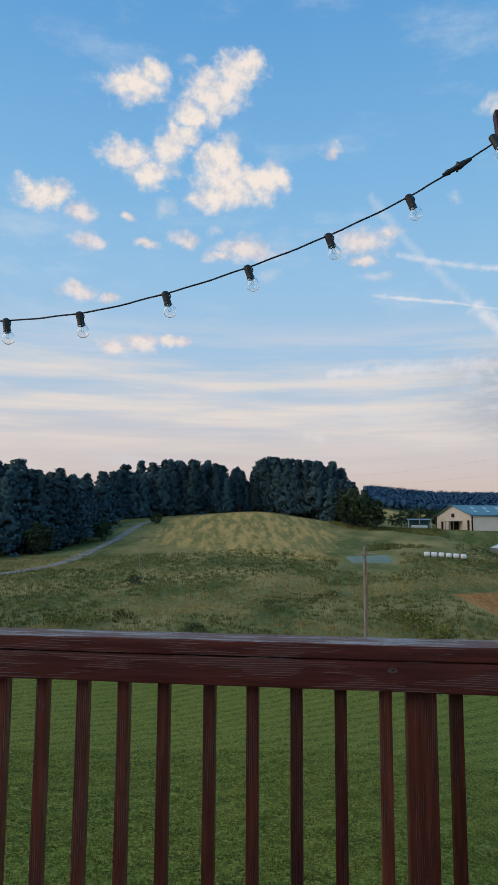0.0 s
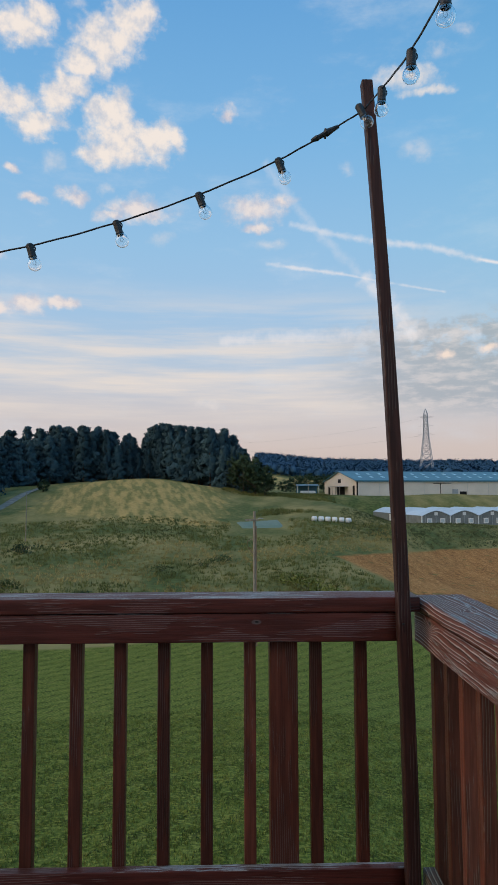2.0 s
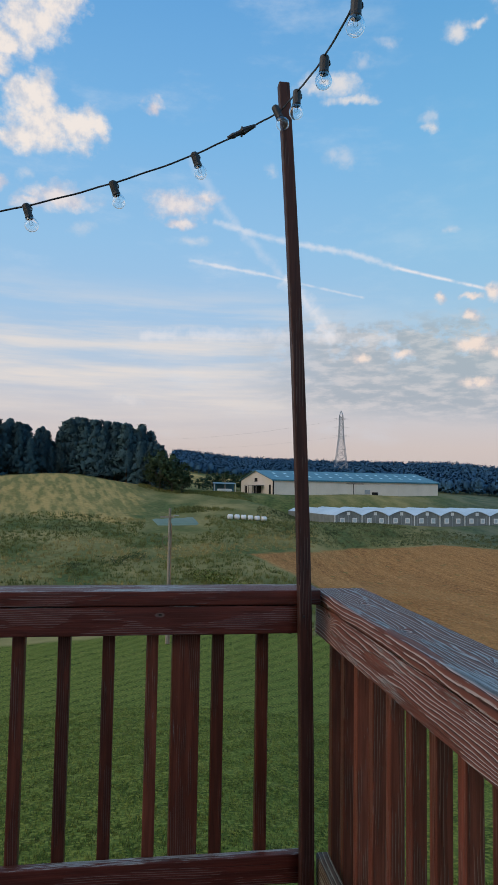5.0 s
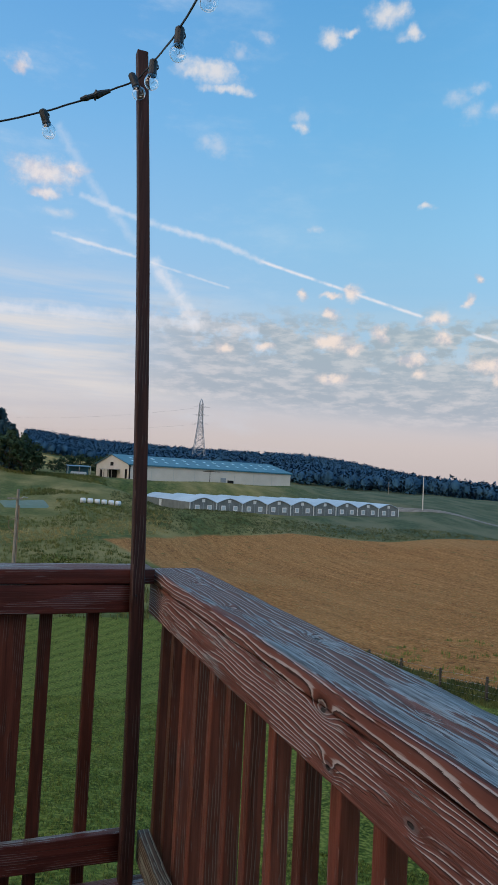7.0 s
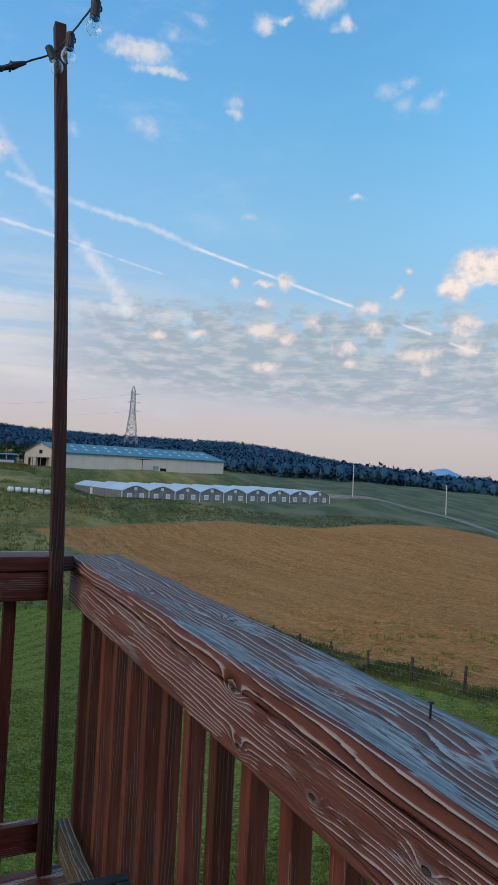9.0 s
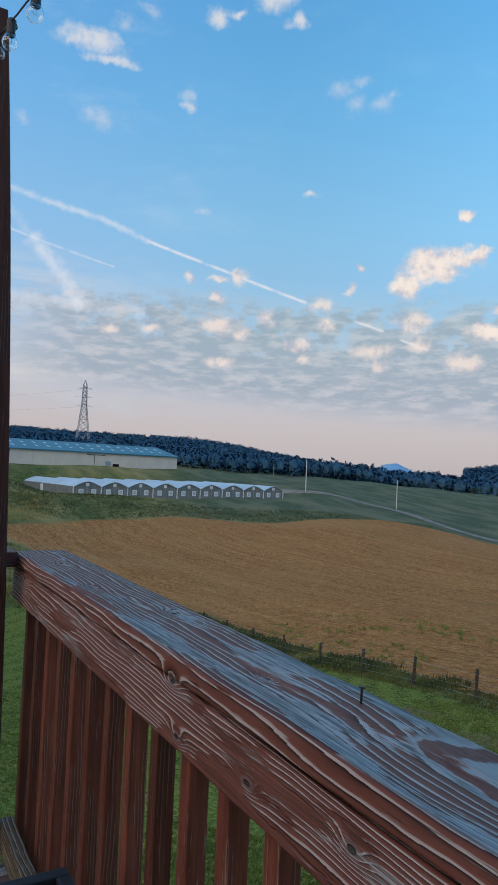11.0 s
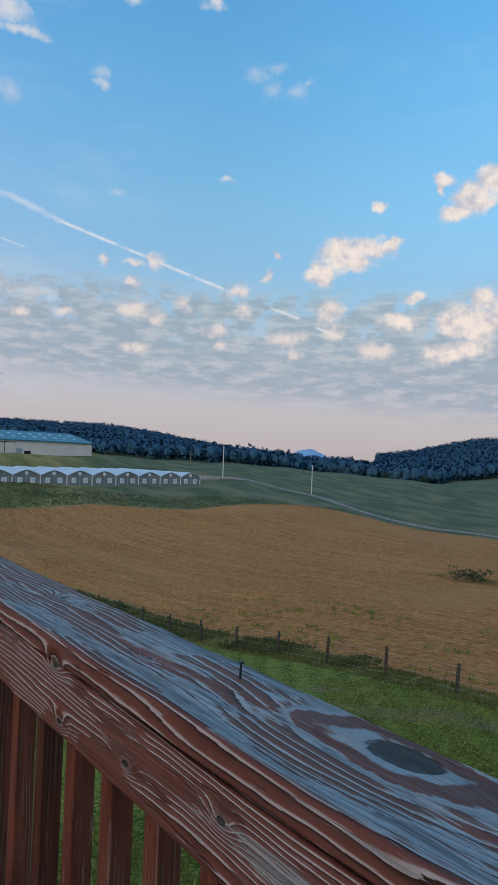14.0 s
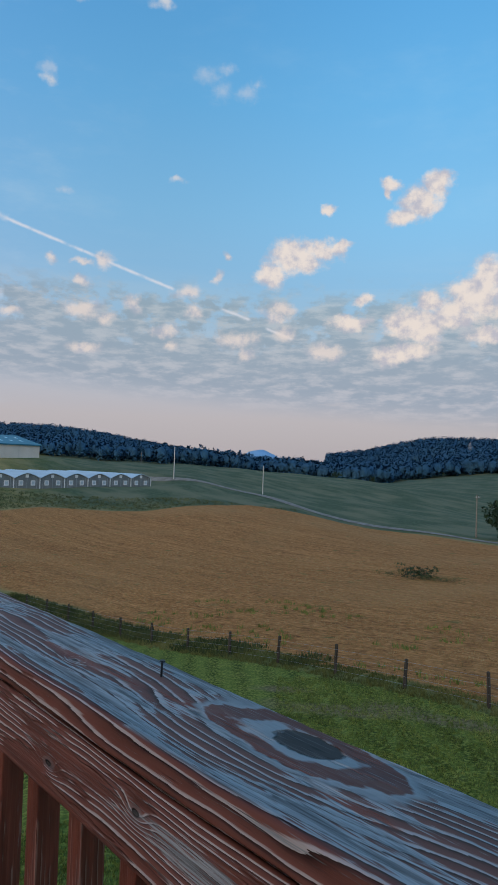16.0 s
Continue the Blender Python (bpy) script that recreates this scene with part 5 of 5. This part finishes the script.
# the gable's opening too: a dark slab for its shaded inside
part("gable_opening", box_bm(-0.10, -0.02, 10.5, 17.5, -0.3, 2.9), M_DARK, barn)
part("gable_vent", box_bm(-0.12, -0.02, 14.0, 16.6, 4.3, 5.6), M_DARK, barn)
part("lean_to_roof", prism_bm([(7.5, 2.9), (19.0, 2.9), (19.0, 3.05), (7.5, 3.05)], -3.2, -0.1), M_STEEL, barn)
for y in (7.8, 11.4, 15.0, 18.7):
    part("post", box_bm(-3.1, -2.9, y - 0.1, y + 0.1, -0.8, 2.9), M_GREYWOOD, barn)

# ---- greenhouse: nine arched bays side by side ----
gh = thing("greenhouse", "long gutter-connected greenhouse with pale arched roofs and white vents", "greenhouse")
gh.matrix_world = frame_of(GH)
GB, GW, GE, GR = 9, GH["length"] / 9, 2.25, 3.55


def arch(x0, w, z0, rise, n=9):
    return [(x0 + w * i / (n - 1), z0 + rise * (1 - abs(2 * i / (n - 1) - 1) ** 1.45)) for i in range(n)]


def extrude_xz(profile, y0, y1):
    bm = bmesh.new()
    a = [bm.verts.new((x, y0, z)) for x, z in profile]
    c = [bm.verts.new((x, y1, z)) for x, z in profile]
    for k in range(len(a)):
        j = (k + 1) % len(a)
        bm.faces.new((a[k], a[j], c[j], c[k]))
    bm.faces.new(a)
    bm.faces.new(c[::-1])
    bmesh.ops.recalc_face_normals(bm, faces=bm.faces)
    return bm


for k in range(GB):
    x0 = k * GW
    wall_p = arch(x0 + 0.05, GW - 0.1, GE, GR - GE - 0.05)
    bay = part("bay_wall", extrude_xz(wall_p + [(x0 + GW - 0.05, -0.6), (x0 + 0.05, -0.6)], 0.0, 0.12), M_GHWALL, gh)
    for dx in (0.27, 0.73):
        xc = x0 + GW * dx
        fr = part("vent", box_bm(xc - 0.62, xc + 0.62, -0.10, -0.01, 0.35, 1.65), M_WHITE, bay, "white square wall vent")
        part("louvre", box_bm(xc - 0.40, xc + 0.40, -0.13, -0.105, 0.6, 1.4), M_POLY, fr)
    part("gable_vent", box_bm(x0 + GW / 2 - 0.42, x0 + GW / 2 + 0.42, -0.08, -0.01, 2.35, 3.15), M_WHITE, bay)
    for f in (0.12, 0.5, 0.88):
        part("mullion", box_bm(x0 + GW * f - 0.04, x0 + GW * f + 0.04, -0.05, -0.005, -0.5, GE + 0.2), M_STEEL, bay)
    up = arch(x0, GW, GE + 0.03, GR - GE)
    dn = [(x, z - 0.10) for x, z in up][::-1]
    part("roof", extrude_xz(up + dn, -0.35, GH["depth"]), M_POLY, gh)
for k in range(GB + 1):
    part("gutter_post", box_bm(k * GW - 0.11, k * GW + 0.11, -0.12, 0.10, -0.6, GE + 0.02), M_WHITE, gh)
side = part("side_wall", box_bm(-0.02, 0.1, 0.15, GH["depth"], -0.6, GE), M_GHWALL, gh)
part("side_wall", box_bm(GH["length"] - 0.1, GH["length"] + 0.02, 0.15, GH["depth"], -0.6, GE), M_GHWALL, gh)
part("back_wall", box_bm(0.1, GH["length"] - 0.1, GH["depth"] - 0.1, GH["depth"], -0.6, GE), M_GHWALL, gh)
part("door", box_bm(-0.10, -0.025, 21.5, 23.4, -0.2, 2.0), M_WHITE, side, "white side door")

# ---- shed, bales, tarp ----
sx, sy = polar(6.25, 236)
shed = thing("open_shed", "small open-fronted farm shed with blue metal roof", "shed", (sx, sy, gz(sx, sy)))
part("roof", prism_bm([(-2.5, 2.9), (2.5, 3.3), (2.5, 3.45), (-2.5, 3.05)], -3.8, 3.8), M_ROOF, shed)
part("back_wall", box_bm(-3.6, 3.6, 2.2, 2.35, -0.3, 3.25), M_ROOF, shed)
for x in (-3.6, 0, 3.6):
    part("post", box_bm(x - 0.1, x + 0.1, -2.4, -2.2, -0.4, 3.0), M_SIDING, shed)
tk = thing("tank", "white rounded tank lying under the shed roof", "tank", (sx, sy - 1.0, gz(sx, sy) + 0.1))
part("shell", tube_bm([(-2.6, 0, 0.6), (-2.3, 0, 0.6), (2.3, 0, 0.6), (2.6, 0, 0.6)], 0.6, 14, radii=[0.3, 0.6, 0.6, 0.3]), M_WHITE, tk)
for x in (-1.6, 1.6):
    part("cradle", box_bm(x - 0.1, x + 0.1, -0.5, 0.5, -0.4, 0.12), M_DARK, tk)


def bale():
    b = thing("wrapped_bale", "round hay bale wrapped in white plastic", "bale", group="row of wrapped bales")
    n = 16
    bm = tube_bm([(-0.62, 0, 0.62), (-0.60, 0, 0.62), (-0.50, 0, 0.62), (0, 0, 0.62), (0.50, 0, 0.62), (0.60, 0, 0.62), (0.62, 0, 0.62)], 0.6, n, radii=[0.3, 0.5, 0.6, 0.63, 0.6, 0.5, 0.3])
    for f in bm.faces:
        f.smooth = True
    part("wrap", bm, M_WHITE, b)
    return b


first = bale()
for k in range(6):
    az = 6.78 + 0.56 * k
    x, y = polar(az, 146 + 0.25 * k)
    m = Matrix.LocRotScale((x, y, gz(x, y) - 0.05), Euler((0, 0, rnd.uniform(-0.25, 0.25))), (0.88, 0.88, 0.88))
    if k == 0:
        first.matrix_world = m
    else:
        copy_thing(first, Matrix.Identity(4)).matrix_world = m
M_TARP = mat("faded_green_tarp", (0.11, 0.155, 0.10), (0.14, 0.19, 0.125), scale=0.5, rough=0.6, bump=0.3, bump_dist=0.05)
bm = bmesh.new()
grid = []
for i in range(13):
    for j in range(7):
        az, d = 0.5 + 3.5 * i / 12 - 0.6 * (j / 6 - 0.5), 137 + 13 * j / 6
        x, y = polar(az, d)
        inner = 0 < i < 12 and 0 < j < 6
        grid.append(bm.verts.new((x, y, gz(x, y) + (0.22 + 0.05 * math.sin(i * 2.1 + j) if inner else -0.02))))
for i in range(12):
    for j in range(6):
        bm.faces.new((grid[i * 7 + j], grid[i * 7 + j + 1], grid[(i + 1) * 7 + j + 1], grid[(i + 1) * 7 + j]))
bmesh.ops.recalc_face_normals(bm, faces=bm.faces)
tagged(link_mesh("tarp", bm, M_TARP), "faded green tarpaulin spread over the meadow grass", "tarp")

# ---- house in the wood ----
hx, hy = polar(-9.6, 262)
house = thing("house", "small white house half hidden among pine trunks", "house", (hx, hy, gz(hx, hy)))
part("wall", prism_bm([(-3, -0.6), (3, -0.6), (3, 2.6), (0, 4.4), (-3, 2.6)], -5, 5), M_WHITE, house)
part("roof", prism_bm([(-3.4, 2.55), (0, 4.5), (3.4, 2.55), (3.4, 2.75), (0, 4.75), (-3.4, 2.75)], -5.4, 5.4), M_DARK, house)
for x in (-3, 0, 3):
    part("window", box_bm(x - 0.5, x + 0.5, -3.06, -3.005, 0.9, 2.1), M_DARK, house)

# ---- poles and pylons ----
def power_pole(az, d, top_el, arm=True, r=0.14, label="tall weathered wooden utility pole in the meadow", gear=False):
    x, y = polar(az, d)
    z = gz(x, y)
    h = 1.27 + d * math.tan(radians(top_el)) - z
    t = thing("utility_pole", label, "pole", (x, y, z))
    part("shaft", tube_bm([(0, 0, -0.6), (0, 0, h * 0.5), (0, 0, h)], r, 10, radii=[r, r * 0.9, r * 0.72]), M_GREYWOOD, t)
    if arm:
        part("crossarm", box_bm(-1.1, 1.1, -0.06 - r, 0.06 - r, h - 0.75, h - 0.6), M_GREYWOOD, t)
        for q in (-1.0, -0.5, 0.5, 1.0):
            part("insulator", tube_bm([(q, -r, h - 0.6), (q, -r, h - 0.38)], 0.05, 6), M_WHITE, t)
    if gear:
        part("bracket", tube_bm([(-r, 0, h - 2.2), (-0.55, 0, h - 2.4), (-0.5, 0, h - 2.9), (-r, 0, h - 3.3)], 0.035, 6), M_BLACK, t)
        part("riser_pipe", tube_bm([(0.16, -0.06, 0), (0.14, -0.06, h - 1.2)], 0.05, 6), M_POLEWOOD, t)
    return t


M_POLEWOOD = mat("brown_pole_wood", (0.15, 0.095, 0.06), (0.25, 0.165, 0.11), (0.33, 0.235, 0.165), scale=3, stretch=(6, 6, 0.5), rough=0.9)
up = power_pole(1.75, 55, -1.54, arm=False, gear=True)
up.children[0].data.materials[0] = M_POLEWOOD
h_up = 1.27 + 55 * math.tan(radians(-1.54)) - gz(*polar(1.75, 55))
part("crossarm", box_bm(-0.75, 0.35, -0.2, -0.1, h_up - 0.75, h_up - 0.63), M_GREYWOOD, up)
part("lamp_arm", tube_bm([(0, 0, h_up - 0.9), (0.4, -0.1, h_up - 0.55), (0.7, -0.15, h_up - 0.6)], 0.035, 6), M_STEEL, up)
power_pole(34.55, 212, 1.07, False, 0.17, "pale slender utility pole beside the gravel road").children[0].data.materials[0] = M_SIDING
power_pole(42.0, 201, -0.29, False, 0.15, "pale slender utility pole beside the gravel road").children[0].data.materials[0] = M_SIDING
power_pole(59.25, 160, -2.03, True, 0.17, "wooden utility pole with crossarm beside the road")
power_pole(31.8, 300, 0.55, False, 0.12, "thin far utility pole on the pasture")
power_pole(-16.6, 125, 0.0, False, 0.09, "thin pole standing on the meadow slope")


def lattice_tower(az, d, top_el, height, width, label, thick):
    x, y = polar(az, d)
    zt = 1.27 + d * math.tan(radians(top_el))
    z0 = zt - height
    t = thing("transmission_tower", label, "pylon", (x, y, z0))
    t.rotation_euler = (0, 0, radians(-az + 8))
    gap = gz(x, y) - z0
    prof = [(min(0.0, gap) - 1.0, width / 2), (height * 0.58, width * 0.16), (height * 0.92, width * 0.11), (height, 0.12)]

    def half(z):
        return float(np.interp(z, [p[0] for p in prof], [p[1] for p in prof]))
    zs = [prof[0][0]] + [height * f for f in (0.0, 0.14, 0.26, 0.36, 0.45, 0.52, 0.58, 0.65, 0.72, 0.79, 0.86, 0.92)]
    for sx_, sy_ in ((-1, -1), (1, -1), (1, 1), (-1, 1)):
        part("leg", tube_bm([(sx_ * half(z), sy_ * half(z), z) for z in zs + [height]], thick, 4), M_STEEL, t)
    for z0_, z1_ in zip(zs[1:], zs[2:]):
        bm = bmesh.new()
        a, c = half(z0_), half(z1_)
        for p, q in (((-a, -a), (c, -c)), ((a, -a), (-c, -c)), ((-a, a), (c, c)), ((a, a), (-c, c)), ((-a, -a), (-c, c)), ((a, -a), (c, c))):
            tube_bm([(*p, z0_), (*q, z1_)], thick * 0.6, 4, bm)
        tube_bm([(-a, -a, z0_), (a, -a, z0_)], thick * 0.6, 4, bm)
        part("brace", bm, M_STEEL, t)
    for f in (0.58, 0.72, 0.86):
        for sg in (-1, 1):
            part("arm", tube_bm([(0, 0, height * (f + 0.03)), (sg * width * 0.55, 0, height * (f + 0.005)), (0, 0, height * f)], thick * 0.6, 4), M_STEEL, t)
    return t


lattice_tower(15.95, 520, 6.70, 46, 11.5, "grey steel lattice transmission tower behind the wooded ridge", 0.26)
lattice_tower(58.6, 640, 2.1, 30, 8, "faint grey lattice tower before the wooded hill", 0.16)
tx, ty = polar(15.95, 520)
for f, (az2, d2, el2) in zip((0.58, 0.86), ((-4, 700, 3.6), (-4, 700, 4.1))):
    zt = 1.27 + 520 * math.tan(radians(6.7)) - 46 * (1 - f)
    x2, y2 = polar(az2, d2)
    z2 = 1.27 + d2 * math.tan(radians(el2))
    pts = [(tx + (x2 - tx) * q, ty + (y2 - ty) * q, zt + (z2 - zt) * q - 26 * q * (1 - q)) for q in np.linspace(0, 1, 14)]
    tagged(link_mesh("power_line", tube_bm(pts, 0.03, 4), M_STEEL), "thin sagging high-voltage wire against the sky", "wire")

# ---- wire fence along the lawn ----
M_FENCE = mat("dark_weathered_post", (0.035, 0.027, 0.022), (0.06, 0.05, 0.042), (0.09, 0.078, 0.068), scale=3, stretch=(6, 6, 0.5), rough=0.9)
fence = thing("wire_fence", "rustic wire fence on weathered wooden posts", "fence", (FENCE_X, 24, gz(FENCE_X, 24)))
g = np.random.default_rng(77)
tops = []
for k in range(-3, 12):
    y = 12.75 + 3.7 * k
    z = gz(FENCE_X, y)
    h = 1.24 * g.uniform(0.94, 1.05)
    tilt = g.normal(size=2) * 0.03
    bm = tube_bm([(FENCE_X, y, z - 0.3), (FENCE_X + tilt[0] * 0.5, y + tilt[1] * 0.5, z + h * 0.5), (FENCE_X + tilt[0], y + tilt[1], z + h), (FENCE_X + tilt[0], y + tilt[1], z + h + 0.02)], 0.06, 8, radii=[0.078, 0.074, 0.07, 0.045])
    at_local(part("post", bm, M_FENCE, fence), fence)
    tops.append((y, z))
for hgt in (0.2, 0.5, 0.8, 1.1):
    at_local(part("wire", tube_bm([(FENCE_X - 0.06, y, z + hgt) for y, z in tops], 0.004, 4), M_STEEL, fence), fence)

# ---- string lights ----
lights = thing("string_lights", "black cable of clear globe bulbs, unlit, tied to the pole", "string lights", (4.40, 1.94, 2.5))
LEFT = [(2.50, 1.95, 2.005), (2.785, 1.95, 2.004), (3.042, 1.95, 2.020), (3.335, 1.95, 2.076), (3.607, 1.95, 2.153), (3.868, 1.95, 2.247), (4.124, 1.95, 2.363), (4.276, 1.95, 2.452), (4.395, 1.945, 2.527)]
RIGHT = [(4.41, 1.93, 2.536), (4.413, 1.735, 2.474), (4.42, 1.44, 2.392), (4.425, 1.18, 2.355), (4.43, 0.88, 2.35), (4.44, 0.3, 2.52), (4.45, -0.6, 2.8), (4.46, -2.0, 3.1)]
cord = [tuple(c) for c in LEFT + RIGHT]
tt = np.linspace(0, len(cord) - 1, 150)
smooth = np.column_stack([hermite(range(len(cord)), [c[k] for c in cord], tt) for k in range(3)])
twist = smooth + 0.0008 * np.column_stack([np.zeros(150), np.cos(np.arange(150) * 1.3), np.sin(np.arange(150) * 1.3)])
at_local(part("cable", tube_bm([(x, y, z) for x, y, z in twist], 0.0028, 6), M_BLACK, lights), lights)
end_pts = [(-3.0, 1.95, 2.6), (-0.5, 1.95, 2.12), (1.2, 1.95, 1.99), (2.5, 1.95, 2.005)]
at_local(part("cable", tube_bm(end_pts, 0.0028, 6), M_BLACK, lights), lights)


def globe_bulb(at, tilt, swing):
    """Socket with its clip loop, glass globe and filament."""
    q = Euler((radians(swing), radians(tilt), 0)).to_matrix()

    def put(p):
        return tuple(Vector(at) + q @ Vector(p))
    sock = at_local(part("socket", tube_bm([put((0, 0, 0.008)), put((0, 0, 0.004)), put((0, 0, -0.030)), put((0, 0, -0.036)), put((0, 0, -0.040))], 0.012, 10, radii=[0.009, 0.0125, 0.012, 0.0135, 0.0125]), M_BLACK, lights), lights)
    loop = [put((0.010 + 0.005 * math.sin(a), 0.0, -0.002 - 0.008 * (1 - math.cos(a)))) for a in np.linspace(0, 3.14, 9)]
    part("clip", tube_bm(loop, 0.0022, 5), M_BLACK, sock)
    bm = bmesh.new()
    bmesh.ops.create_uvsphere(bm, u_segments=20, v_segments=14, radius=0.0218)
    for v in bm.verts:
        if v.co.z > 0.012:
            v.co.z += (v.co.z - 0.012) * 0.7
    inner = bmesh.ops.duplicate(bm, geom=list(bm.faces))["geom"]
    shell = [e for e in inner if isinstance(e, bmesh.types.BMFace)]
    bmesh.ops.scale(bm, vec=(0.95, 0.95, 0.95), verts=list({v for f in shell for v in f.verts}))
    bmesh.ops.reverse_faces(bm, faces=shell)
    for f in bm.faces:
        f.smooth = True
    bmesh.ops.transform(bm, matrix=Matrix.Translation(put((0, 0, -0.060))) @ q.to_4x4(), verts=bm.verts)
    globe = part("globe", bm, M_GLASS, sock, "clear glass globe")
    globe.visible_shadow = False
    part("filament", tube_bm([put((-0.002, 0, -0.040)), put((-0.005, 0, -0.058)), put((0, 0, -0.063)), put((0.005, 0, -0.058)), put((0.002, 0, -0.040))], 0.0005, 4), M_BLACK, sock)
    return sock


for at, tilt, swing in (((2.52, 1.95, 2.003), -10, 0), ((2.785, 1.95, 2.002), -10, 0), ((3.042, 1.95, 2.016), -14, 2), ((3.335, 1.95, 2.074), -16, 0), ((3.607, 1.95, 2.151), -18, 0), ((3.868, 1.95, 2.245), -20, 2), ((4.124, 1.95, 2.361), -20, 0),
                        ((4.385, 1.935, 2.535), -22, -8), ((4.414, 1.735, 2.472), 2, 0), ((4.422, 1.44, 2.388), 2, 0), ((4.426, 1.18, 2.353), 2, 0), ((4.432, 0.88, 2.348), 2, 0)):
    globe_bulb(at, tilt, swing)
joint = at_local(part("plug_joint", tube_bm([(4.232, 1.95, 2.428), (4.25, 1.95, 2.438), (4.255, 1.95, 2.441), (4.275, 1.95, 2.452), (4.28, 1.95, 2.455), (4.30, 1.95, 2.467), (4.32, 1.95, 2.478)], 0.01, 8, radii=[0.006, 0.010, 0.008, 0.009, 0.013, 0.009, 0.006]), M_BLACK, lights), lights)
part("tab", tube_bm([(4.278, 1.95, 2.470), (4.276, 1.95, 2.437)], 0.004, 6), M_BLACK, joint)

# ---- black side table by the rail ----
table = thing("side_table", "low black plastic side table with raised rim", "table", (4.27, 0.82, 0))
part("top", box_bm(-0.23, 0.23, -0.25, 0.25, 0.455, 0.478, 0.006), M_BLACK, table)
for a in ((-0.23, 0.23, 0.222, 0.25), (-0.23, 0.23, -0.25, -0.222), (-0.23, -0.202, -0.222, 0.222), (0.202, 0.23, -0.222, 0.222)):
    part("rim", box_bm(a[0], a[1], a[2], a[3], 0.474, 0.492, 0.005), M_BLACK, table)
for x in (-0.2, 0.2):
    for y in (-0.22, 0.22):
        part("leg", box_bm(x - 0.016, x + 0.016, y - 0.016, y + 0.016, 0.0, 0.456, 0.003), M_BLACK, table)
